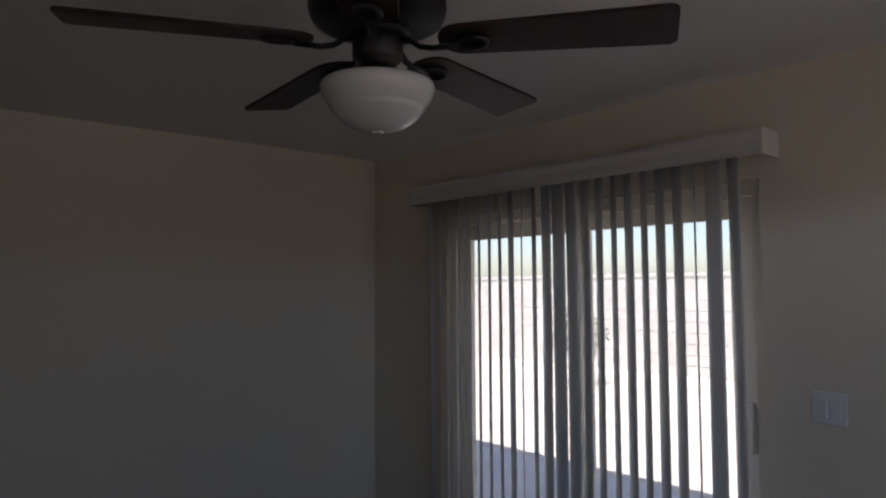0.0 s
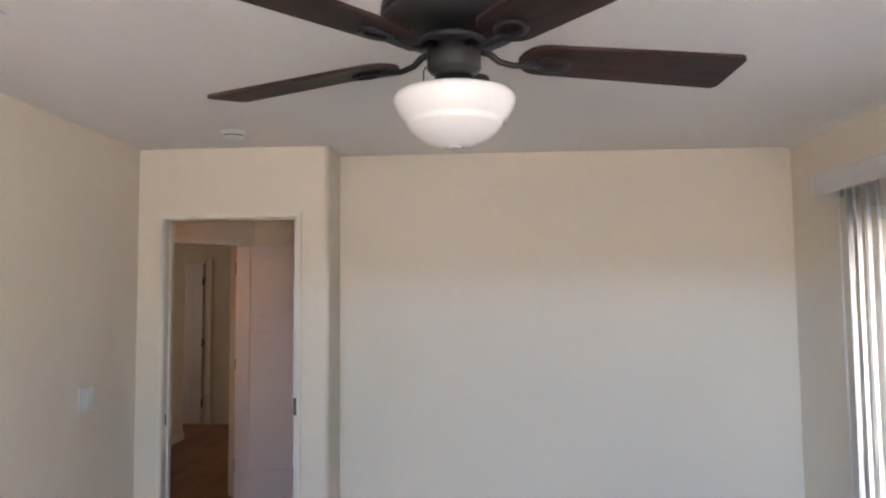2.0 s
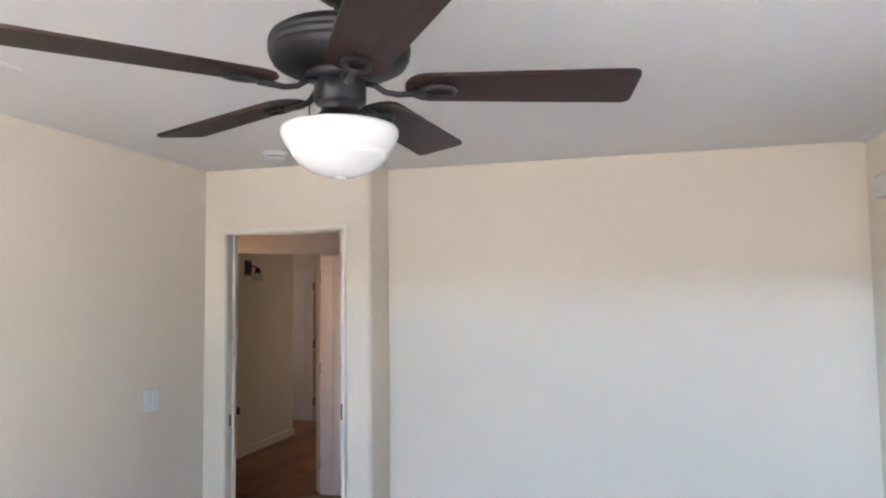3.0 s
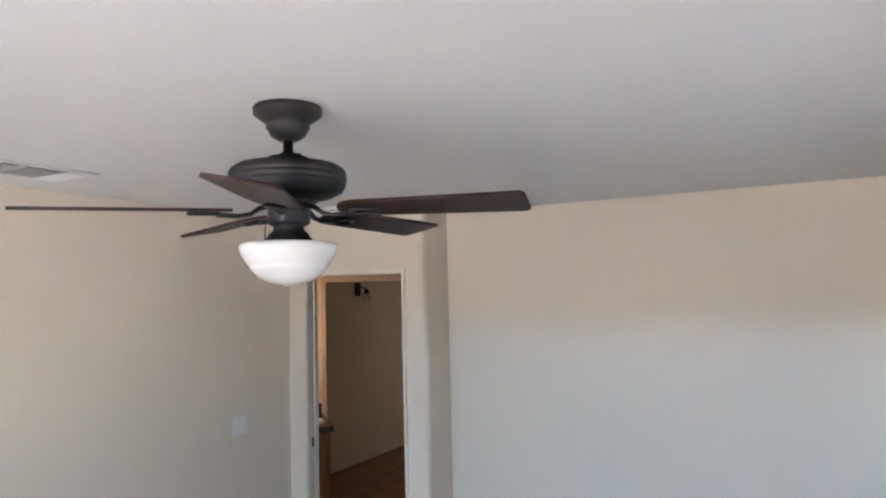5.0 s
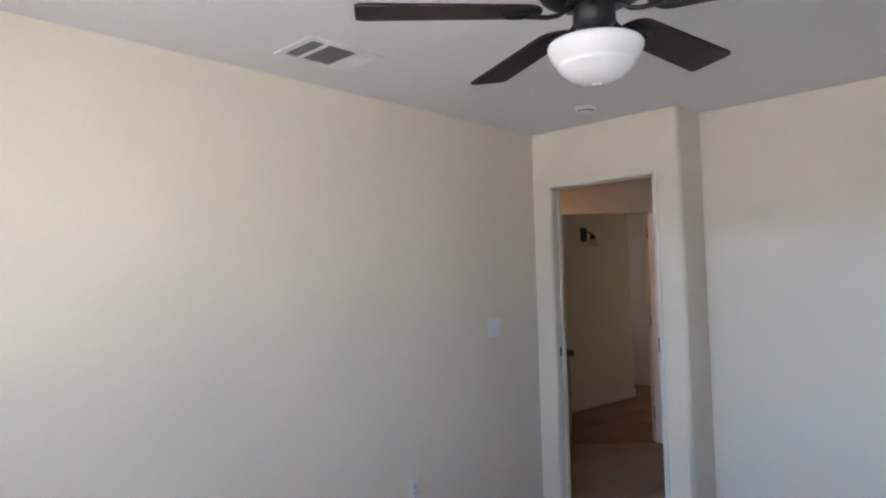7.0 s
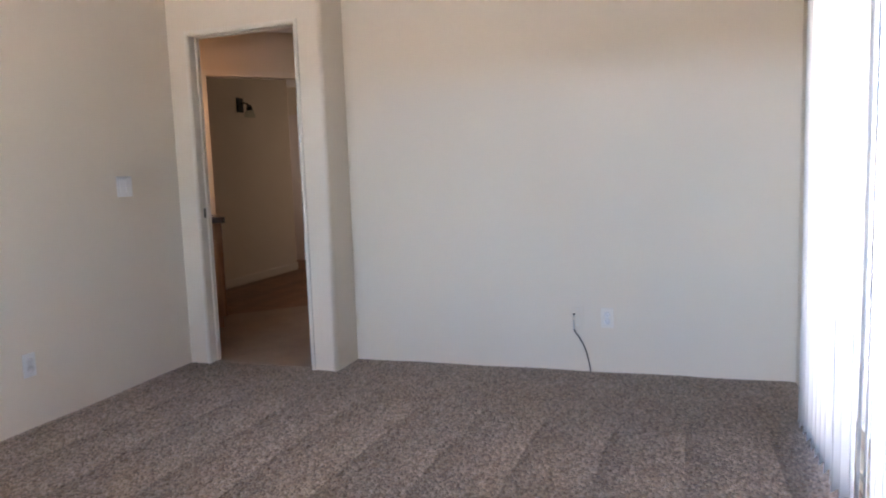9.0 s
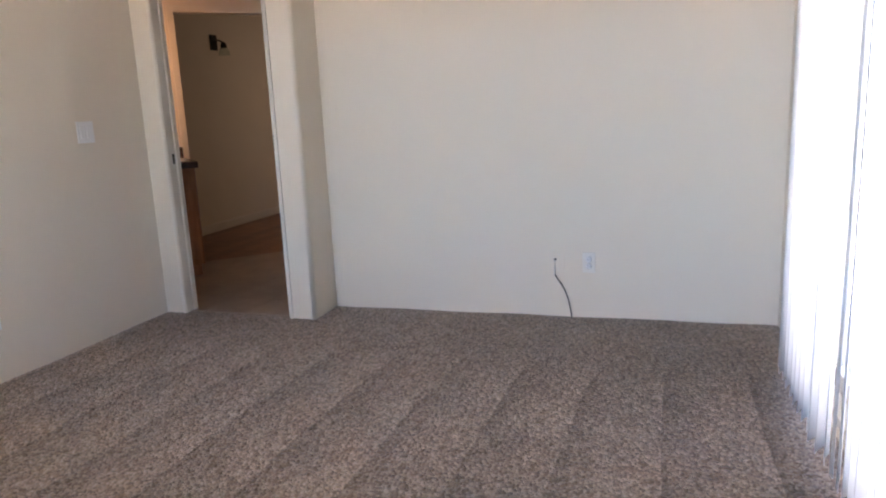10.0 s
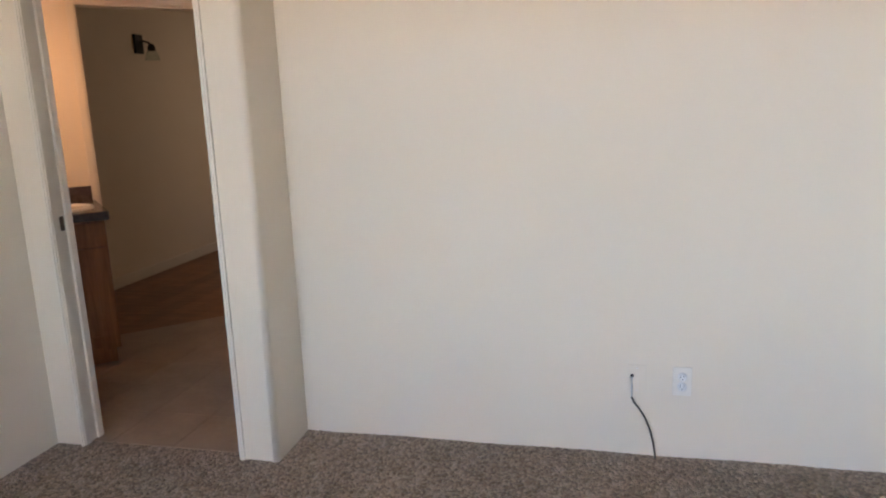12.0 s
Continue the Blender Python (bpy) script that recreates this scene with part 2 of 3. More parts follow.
M_CABINET = wood("oak_cabinet", (0.28, 0.12, 0.05), (0.46, 0.23, 0.105), 0.4, (12, 12, 1.2), 3.0)
M_COUNTER = material("brown_laminate", (0.075, 0.05, 0.04), 0.25, vary=0.35, scale=30, fine=200, bump=0.02)
M_PORCELAIN = material("porcelain", (0.85, 0.84, 0.80), 0.08, vary=0.01, bump=0.0)
M_PLANK = wood("brown_floor_plank", (0.16, 0.068, 0.032), (0.32, 0.145, 0.062), 0.42, (1.0, 12, 12), 2.5, 0.22)
M_VINYL = material("beige_vinyl_tile", (0.35, 0.255, 0.19), 0.45, vary=0.15, scale=5, fine=40, bump=0.06)
M_GROUT = material("tile_joint", (0.16, 0.12, 0.09), 0.8)
M_CABLE_W = material("white_cable", (0.6, 0.6, 0.58), 0.4)
M_CABLE = material("black_cable", (0.012, 0.012, 0.012), 0.4)
M_GRILLE = material("vent_white_enamel", (0.72, 0.71, 0.70), 0.4, fine=50)
M_VENT_SHADE = material("vent_shade_dark", (0.04, 0.037, 0.035), 0.8)
M_STUCCO = material("pale_stucco", (0.52, 0.47, 0.40), 0.9, vary=0.08, scale=3, fine=60, bump=0.4)
M_CONCRETE = material("patio_concrete", (0.55, 0.53, 0.50), 0.85, vary=0.1, scale=2, fine=60, bump=0.2)
M_GRAVEL = material("pale_gravel_ground", (0.57, 0.51, 0.44), 0.95, vary=0.2, scale=8, fine=90, bump=0.6, depth=0.02)
M_BLOCK = material("grey_block", (0.64, 0.60, 0.55), 0.9, vary=0.12, scale=4, fine=40, bump=0.3)
M_GREEN = material("shrub_leaf", (0.07, 0.10, 0.035), 0.6, vary=0.4, scale=12)
M_CARPET = carpet_material()

# ---- structure: main room ----
W, REC, H, BACK, T = 3.576, 0.289, 2.426, -4.4, 0.10
PIER = 1.045
DL, DR, DH = 0.15, 0.876, 2.043
OY0, OY1, OH = -2.24, -0.425, 2.0

structure("wall_west", boxes(((-T, BACK, -0.1), (0, 0, H))), M_WALL, "cream painted textured wall with switch and outlet")
# unseen window opening, added so daylight enters from behind the camera
WX0, WX1, WZ0, WZ1 = 0.45, 3.28, 0.85, 2.05
structure("wall_south", boxes(((-T, BACK - T, -0.1), (WX0, BACK, H)), ((WX1, BACK - T, -0.1), (W + 0.14, BACK, H)), ((WX0, BACK - T, -0.1), (WX1, BACK, WZ0)), ((WX0, BACK - T, WZ1), (WX1, BACK, H))), M_WALL, "plain cream painted wall with an unseen, added window opening")


def rounded_pier():
    r = 0.022
    pts = [(DR + 0.018, 0.0)]
    for k in range(7):
        a = radians(-90 + 15 * k)
        pts.append((PIER - r + r * math.cos(a), r + r * math.sin(a)))
    pts += [(PIER, 2.15), (0.93, 2.15), (0.93, T), (DR + 0.018, T)]
    bm = prism(pts, -0.1, H)
    for f in bm.faces:
        f.smooth = abs(f.normal.z) < 0.5 and f.calc_area() < 0.03
    return bm


structure("wall_pier", rounded_pier(), M_WALL, "cream pier with rounded plaster corner beside the doorway")
structure("wall_door_side", boxes(((-1.62, 0, -0.1), (DL - 0.018, T, H)), ((DL - 0.018, 0, DH + 0.018), (DR + 0.018, T, H))), M_WALL, "cream wall round the open doorway")
structure("wall_north", boxes(((PIER, REC, -0.1), (W + 0.14, REC + T, H))), M_WALL, "large plain cream wall with outlet and cable")
structure("wall_east", boxes(((W, BACK, -0.1), (W + 0.14, OY0, H)), ((W, OY1, -0.1), (W + 0.14, REC, H)), ((W, OY0, OH), (W + 0.14, OY1, H)), ((W, OY0, -0.1), (W + 0.14, OY1, -0.02))), M_WALL, "cream wall round the sliding patio door")
structure("ceiling", boxes(((-T, BACK - T, H), (W + 0.14, REC + T, H + 0.12))), M_CEIL, "white textured plaster ceiling")


def cove():
    bm = bmesh.new()
    prof = [(0, 0.004), (-0.055, 0.004), (-0.055, -0.0005), (-0.05, -0.002), (-0.03, -0.005), (-0.01, -0.010), (0, -0.014)]
    a = [bm.verts.new((W + x, BACK, H + z)) for x, z in prof]
    b = [bm.verts.new((W + x, REC, H + z)) for x, z in prof]
    for i in range(len(prof) - 1):
        bm.faces.new((a[i], a[i + 1], b[i + 1], b[i]))
    bm.faces.new(a[::-1])
    bm.faces.new(b)
    bmesh.ops.recalc_face_normals(bm, faces=bm.faces)
    return bm


structure("trim_cove", cove(), M_CEIL, "narrow plaster cove along the ceiling edge")


def carpet():
    """The floor's pile: a fine grid whose tufts stand up unevenly."""
    step = 0.0095
    nx, ny = int(round((W) / step)), int(round((REC - BACK) / step))
    xs, ys = np.linspace(0, W, nx + 1), np.linspace(BACK, REC, ny + 1)
    gx, gy = np.meshgrid(xs, ys, indexing="ij")
    rng = np.random.default_rng(4)
    jx, jy = rng.uniform(-0.0035, 0.0035, gx.shape), rng.uniform(-0.0035, 0.0035, gx.shape)
    jx[0] = jx[-1] = 0
    jy[:, 0] = jy[:, -1] = 0
    edge = np.clip(np.minimum(np.minimum(gx, W - gx), np.where(gx > PIER - 0.02, REC, 0.0) - gy) / 0.08, 0.3, 1.0)
    z = rng.uniform(-0.011, 0.0, gx.shape) * edge + 0.002 * np.sin(gx * 9.0 + gy * 2) * np.sin(gy * 6.0)
    co = np.stack([gx + jx, gy + jy, z], -1).reshape(-1, 3)
    idx = np.arange((nx + 1) * (ny + 1)).reshape(nx + 1, ny + 1)
    q = np.stack([idx[:-1, :-1], idx[1:, :-1], idx[1:, 1:], idx[:-1, 1:]], -1)
    cx, cy = (gx[:-1, :-1] + gx[1:, 1:]) / 2, (gy[:-1, :-1] + gy[1:, 1:]) / 2
    inside = (cy < 0.0) | (cx > PIER - 0.02) | ((cx > DL - 0.02) & (cx < DR + 0.02) & (cy < 0.045))
    q = q[inside]
    me = bpy.data.meshes.new("carpet_pile")
    me.vertices.add(len(co))
    me.vertices.foreach_set("co", co.ravel())
    me.loops.add(q.size)
    me.loops.foreach_set("vertex_index", q.ravel().astype(np.int32))
    me.polygons.add(len(q))
    me.polygons.foreach_set("loop_start", np.arange(0, q.size, 4, dtype=np.int32))
    me.polygons.foreach_set("loop_total", np.full(len(q), 4, dtype=np.int32))
    me.update(calc_edges=True)
    me.validate()
    me.materials.append(M_CARPET)
    return tagged(new("carpet_pile", me), "brown flecked cut-pile carpet with vacuum tracks", kind="stuff")


structure("floor", boxes(((-T, BACK - T, -0.15), (W, 0.0, -0.02)), ((PIER - 0.1, 0, -0.15), (W, REC, -0.02))), M_GROUT, "floor slab under the carpet")
carpet()


# ---- doorway trim ----
def doorway():
    d = thing("door_frame", "white painted door frame round the open doorway", "door frame", at=pose(0, 0, 0))
    d["kind"] = "structure"
    y0 = -0.012
    for name, x0, x1 in (("casing_side", DL - 0.022, DL - 0.003), ("casing_side", DR + 0.003, DR + 0.024)):
        part(name, boxes(((x0, y0, 0.0), (x1, 0.0, DH + 0.030)), ((x0 + 0.006, y0 - 0.005, 0.0), (x1 - 0.006, y0, DH + 0.024)), bevel=0.002), M_TRIM, d)
    part("casing_head", boxes(((DL - 0.003, y0, DH + 0.003), (DR + 0.003, 0, DH + 0.030)), ((DL - 0.010, y0 - 0.005, DH + 0.010), (DR + 0.010, y0, DH + 0.024)), bevel=0.002), M_TRIM, d)
    part("jamb", boxes(((DL - 0.018, -0.004, 0), (DL, 0.03, DH + 0.018)), ((DL - 0.018, 0.03, 0), (DL - 0.010, 0.072, DH + 0.018)), ((DL - 0.018, 0.072, 0), (DL, T + 0.004, DH + 0.018))), M_TRIM, d)
    part("jamb", boxes(((DR, -0.004, 0), (DR + 0.018, 0.03, DH + 0.018)), ((DR, 0.072, 0), (DR + 0.018, T + 0.004, DH + 0.018))), M_TRIM, d)
    part("jamb_head", boxes(((DL, -0.004, DH), (DR, 0.03, DH + 0.018)), ((DL, 0.072, DH), (DR, T + 0.004, DH + 0.018)), ((DL, 0.03, DH + 0.01), (DR, 0.072, DH + 0.018))), M_TRIM, d)
    part("strike_plate", boxes(((DL - 0.010, 0.04, 0.93), (DL - 0.007, 0.062, 0.99)), bevel=0.001), M_PULL, d, "dark bronze strike plate")


def pocket_door():
    d = thing("pocket_door", "white pocket door almost fully slid into the wall beside the doorway", "door")
    part("leaf", box(bmesh.new(), (DR - 0.026, 0.034, 0.012), (DR + 0.016, 0.068, DH + 0.008), 0.002), M_LEAF, d)
    part("edge_pull", boxes(((DR - 0.0275, 0.0325, 0.99), (DR - 0.003, 0.0695, 1.08)), bevel=0.001), M_PULL, d, "dark bronze edge pull")
    part("bumper", boxes(((DR - 0.02, 0.026, 1.77), (DR - 0.004, 0.034, 1.81)), bevel=0.002), M_PLATE, d, "small white bumper")


pocket_door()
doorway()

# ---- wall plates ----
def plate(name, label, category, m, width, kind, n=1):
    """A cover plate in the x-z plane that faces -y."""
    t = thing(name, label, category, at=m)
    h = 0.115
    part("cover", box(bmesh.new(), (-width / 2, -0.006, -h / 2), (width / 2, 0, h / 2), 0.0025, 3), M_PLATE, t)
    for k in range(n):
        cx = (k - (n - 1) / 2) * 0.046
        if kind == "rocker":
            r = part("rocker", box(bmesh.new(), (cx - 0.0165, -0.010, -0.033), (cx + 0.0165, -0.0055, 0.033), 0.0015), M_PLATE, t)
        elif kind == "outlet":
            for s in (-1, 1):
                bm = turned([(0, 0), (0.0165, 0), (0.0175, 0.002), (0.0175, 0.004), (0, 0.004)], 24)
                moved(bm, pose(cx, -0.0055, s * 0.0195, 90, 0, 0))
                r = part("receptacle", bm, M_PLATE, t)
                # slots are raised dark marks, the holes' shade as colour
                part("slots", boxes(((cx - 0.008, -0.0101, s * 0.0195 - 0.002), (cx - 0.006, -0.0096, s * 0.0195 + 0.007)), ((cx + 0.005, -0.0101, s * 0.0195 - 0.002), (cx + 0.007, -0.0096, s * 0.0195 + 0.006)), ((cx - 0.002, -0.0101, s * 0.0195 - 0.011), (cx + 0.002, -0.0096, s * 0.0195 - 0.007))), M_SLOT, r)
    screws = [(0, 0)] if kind == "outlet" else [((k - (n - 1) / 2) * 0.046, s * 0.045) for k in range(n) for s in (-1, 1)]
    for sx, sz in screws:
        part("screw", moved(turned([(0, 0), (0.003, 0), (0.002, 0.0012), (0, 0.0014)], 12), pose(sx, -0.006, sz, 90, 0, 0)), M_PLATE, t)
    return t


plate("light_switch", "white double rocker light switch on cream wall near doorway", "light switch", pose(0, -0.463, 1.147, 0, 0, 90), 0.116, "rocker", 2)
plate("wall_outlet", "white electrical outlet low on cream wall below the switch", "outlet", pose(0, -1.177, 0.309, 0, 0, 90), 0.07, "outlet")
plate("wall_outlet", "white duplex outlet low on cream wall beside black cable", "outlet", pose(2.607, REC, 0.314), 0.07, "outlet")
plate("light_switch", "white double rocker light switch beside the patio door", "light switch", pose(W, -2.465, 1.148, 0, 0, -90), 0.116, "rocker", 2)
bpy.data.objects["wall_outlet.001"].children[0].data.materials[0] = M_IVORY
blank = plate("cable_plate", "cream painted cable plate low on wall with a cable through it", "wall plate", pose(2.44, REC, 0.315), 0.07, "blank")
blank.children[0].data.materials[0] = M_WALL
blank.children[0].scale = (1, 0.35, 1)


def coax():
    t = thing("coax_cable", "short black coaxial cable hanging from the wall to the carpet", "cable", at=pose(2.422, REC, 0))
    part("connector", moved(turned([(0, 0), (0.006, 0), (0.006, 0.012), (0.004, 0.014), (0, 0.014)], 16), pose(0, -0.006, 0.33, 90, 0, 0)), M_SLOT, t)
    part("lead", tube([(0, -0.016, 0.332), (0.0, -0.022, 0.325), (-0.001, -0.02, 0.29), (-0.001, -0.016, 0.24)], 0.003), M_CABLE_W, t, "white upper lead")
    part("cable", tube([(-0.001, -0.016, 0.245), (0.008, -0.02, 0.225), (0.03, -0.026, 0.20), (0.052, -0.03, 0.165), (0.07, -0.032, 0.12), (0.082, -0.032, 0.07), (0.09, -0.03, 0.02), (0.092, -0.028, -0.008)], 0.0035), M_CABLE, t)


coax()


# ---- ceiling fixtures ----
def smoke_detector():
    t = thing("smoke_detector", "round white smoke detector on the ceiling before the doorway", "smoke detector", at=pose(0.657, -0.362, H))
    part("base", turned([(0, 0), (0.062, 0), (0.062, -0.006), (0.057, -0.010), (0, -0.010)]), M_PLATE, t)
    part("body", turned([(0, -0.010), (0.050, -0.010), (0.052, -0.014), (0.051, -0.018), (0.044, -0.019), (0.044, -0.024), (0.050, -0.025), (0.048, -0.032), (0.038, -0.038), (0, -0.040)]), M_PLATE, t)
    # plain dark ring, its colour gives the shade inside the vents
    part("vent_band", turned([(0.0445, -0.0192), (0.0475, -0.0192), (0.0475, -0.0238), (0.0445, -0.0238)]), M_SLOT, t, "dark band painted for the shade in the vent slots")


smoke_detector()


def ceiling_vent():
    x0, x1, y0, y1 = 0.27, 0.55, -2.2, -1.81
    t = thing("ceiling_vent", "white metal three-way ceiling air register with dark openings", "air vent", at=pose((x0 + x1) / 2, (y0 + y1) / 2, H))
    hx, hy = (x1 - x0) / 2, (y1 - y0) / 2
    # no duct is built: the sheet's dark colour gives the opening's shade
    part("backing", boxes(((-hx + 0.03, -hy + 0.03, -0.0035), (hx - 0.03, hy - 0.03, -0.001))), M_VENT_SHADE, t, "flat dark sheet for the shaded opening behind the louvers")
    part("frame", boxes(((-hx, -hy, -0.01), (hx, -hy + 0.034, -0.001)), ((-hx, hy - 0.034, -0.01), (hx, hy, -0.001)), ((-hx, -hy + 0.034, -0.01), (-hx + 0.034, hy - 0.034, -0.001)), ((hx - 0.034, -hy + 0.034, -0.01), (hx, hy - 0.034, -0.001)), bevel=0.002), M_GRILLE, t)
    a, b = -0.088, 0.075
    for y in (a, b):
        part("divider", boxes(((-hx + 0.034, y - 0.005, -0.014), (hx - 0.034, y + 0.005, -0.002)), bevel=0.001), M_GRILLE, t)

    def slat(cx, cy, length, tilt):
        bm = box(bmesh.new(), (-length / 2, -0.008, -0.0005), (length / 2, 0.008, 0.0005))
        m = pose(cx, cy, -0.012, tilt, 0, 0)
        part("slat", moved(bm, m), M_GRILLE, t)
    wide = 2 * hx - 0.068
    for k in range(5):
        slat(0, -hy + 0.042 + k * 0.0135, wide, 30)
    for k in range(9):
        slat(0, a + 0.013 + k * 0.0168, wide, 30)
    for k in range(5):
        slat(0, b + 0.014 + k * 0.0165, wide, -35)


ceiling_vent()


def ceiling_fan():
    t = thing("ceiling_fan", "dark bronze five-blade ceiling fan with white glass bowl light", "ceiling fan", at=pose(1.822, -2.165, 2.44))
    part("canopy", turned([(0, -0.0145), (0.09, -0.0145), (0.0935, -0.019), (0.0925, -0.036), (0.084, -0.043), (0.073, -0.051), (0.061, -0.059), (0.058, -0.066), (0.060, -0.072), (0.052, -0.083), (0.047, -0.094), (0.034, -0.103), (0.025, -0.108), (0, -0.108)]), M_METAL, t)
    part("downrod", turned([(0, -0.105), (0.0135, -0.105), (0.0135, -0.138), (0.022, -0.141), (0.022, -0.157), (0, -0.157)], 24), M_METAL, t)
    part("rod_pin", tube([(0.02, 0, -0.149), (0.042, 0, -0.149)], 0.004, 8), M_METAL, t)
    part("motor_housing", turned([(0, -0.154), (0.055, -0.154), (0.062, -0.159), (0.064, -0.167), (0.10, -0.171), (0.136, -0.178), (0.152, -0.189), (0.156, -0.197), (0.1575, -0.203), (0.153, -0.206), (0.1575, -0.209), (0.158, -0.219), (0.153, -0.222), (0.156, -0.226), (0.155, -0.233), (0.146, -0.249), (0.12, -0.262), (0.07, -0.270), (0, -0.270)], 64), M_METAL, t)
    part("flywheel", turned([(0, -0.268), (0.075, -0.268), (0.078, -0.276), (0.06, -0.286), (0, -0.286)]), M_METAL, t)
    part("switch_housing", turned([(0, -0.282), (0.056, -0.282), (0.058, -0.287), (0.058, -0.331), (0.052, -0.338), (0.040, -0.344), (0.042, -0.354), (0.053, -0.363), (0.055, -0.370), (0.064, -0.378), (0.067, -0.390), (0, -0.390)]), M_METAL, t)
    for k in range(3):
        a = radians(40 + 120 * k)
        part("thumb_screw", tube([(0.058 * math.cos(a), 0.058 * math.sin(a), -0.384), (0.074 * math.cos(a), 0.074 * math.sin(a), -0.384)], 0.004, 8), M_METAL, t)
    part("bowl", turned([(0.085, -0.386), (0.116, -0.387), (0.127, -0.391), (0.1305, -0.398), (0.129, -0.409), (0.121, -0.427), (0.109, -0.444), (0.103, -0.449), (0.1045, -0.453), (0.100, -0.458), (0.088, -0.472), (0.066, -0.487), (0.037, -0.497), (0, -0.501)], 72), M_OPAL, t, "white opal glass bowl")
    part("finial", turned([(0, -0.4985), (0.013, -0.4995), (0.014, -0.502), (0.010, -0.504), (0, -0.5045)], 24), M_VALANCE, t)
    part("pull_chain", tube([(-0.058, -0.02, -0.33), (-0.064, -0.022, -0.34), (-0.065, -0.022, -0.40)], 0.0015, 6), M_METAL, t)
    for k in range(5):
        b = thing("fan_blade", "", "")
        b.parent = t
        sag, turn = (2.3, 1.2) if k == 4 else (0.8, 0)
        b.matrix_basis = pose(0, 0, -0.299, 0, sag, 13.3 + 72 * k + turn)
        # blade, pitched about its length
        bm = bmesh.new()
        out = []
        r0, r1, w0, w1 = 0.145, 0.652, 0.06, 0.074
        for s in range(9):
            a = radians(90 + 180 * s / 8)
            out.append((r0 + 0.055 + 0.055 * math.cos(a), w0 * math.sin(a) * (1.0)))
        for cx, cy, a0 in ((r1 - 0.02, -w1 + 0.02, -90), (r1 - 0.02, w1 - 0.02, 0)):
            for s in range(5):
                a = radians(a0 + 90 * s / 4)
                out.append((cx + 0.02 * math.cos(a), cy + 0.02 * math.sin(a)))
        low = [bm.verts.new((x, y, -0.0045)) for x, y in out]
        top = [bm.verts.new((x, y, 0.0045)) for x, y in out]
        bm.faces.new(low[::-1])
        bm.faces.new(top)
        for i in range(len(out)):
            j = (i + 1) % len(out)
            bm.faces.new((low[i], low[j], top[j], top[i]))
        bmesh.ops.recalc_face_normals(bm, faces=bm.faces)
        bmesh.ops.bevel(bm, geom=[e for e in bm.edges if abs(e.verts[0].co.z - e.verts[1].co.z) < 1e-5], offset=0.0015, segments=1, affect="EDGES")
        pitch = pose(0, 0, 0, -7 if k == 3 else -10, 0, 0)
        part("blade", moved(bm, pitch), M_BLADE, b)
        arm = [(0.05, 0, 0.012), (0.078, 0, 0.006), (0.10, 0, -0.010), (0.13, 0, -0.016), (0.188, 0, -0.013)]
        iron = tube(arm, [0.011, 0.010, 0.009, 0.009, 0.010], 10, flat=0.7)
        ring = tube([(0.219 + 0.036 * math.cos(2 * math.pi * s / 24), 0.024 * math.sin(2 * math.pi * s / 24), -0.010) for s in range(24)], 0.0068, 10, True, 0.8)
        moved(ring, pitch)
        part("blade_iron", iron, M_METAL, b)
        part("iron_loop", ring, M_METAL, b)


ceiling_fan()

# ---- patio door, blinds, outside ----
def patio_door():
    d = thing("door_1", "white framed sliding glass patio door behind vertical blinds", "sliding door", at=pose(0, 0, 0))
    d["kind"] = "structure"
    x0, x1 = W + 0.03, W + 0.13
    part("frame", boxes(((x0, OY0, -0.02), (x1, OY0 + 0.045, OH)), ((x0, OY1 - 0.045, -0.02), (x1, OY1, OH)), ((x0, OY0 + 0.045, OH - 0.06), (x1, OY1 - 0.045, OH)), ((x0, OY0 + 0.045, -0.02), (x1, OY1 - 0.045, 0.015)), bevel=0.003), M_TRIM, d)
    mid = (OY0 + OY1) / 2
    for name, a, b, xs in (("sliding_panel", OY0 + 0.045, mid + 0.035, x0 + 0.012), ("fixed_panel", mid - 0.035, OY1 - 0.045, x0 + 0.055)):
        z0, z1 = 0.018, OH - 0.063
        p = part(name, boxes(((xs, a, z0), (xs + 0.034, a + 0.065, z1)), ((xs, b - 0.065, z0), (xs + 0.034, b, z1)), ((xs, a + 0.065, z1 - 0.083), (xs + 0.034, b - 0.065, z1)), ((xs, a + 0.065, z0), (xs + 0.034, b - 0.065, z0 + 0.08)), bevel=0.003), M_TRIM, d)
        g = part("pane", boxes(((xs + 0.014, a + 0.06, z0 + 0.075), (xs + 0.02, b - 0.06, z1 - 0.078))), M_GLASS, p)
        g.visible_shadow = False
    part("pull_handle", boxes(((x0 - 0.02, OY0 + 0.06, 0.93), (x0 + 0.014, OY0 + 0.085, 1.13)), bevel=0.005), M_TRIM, d)


patio_door()


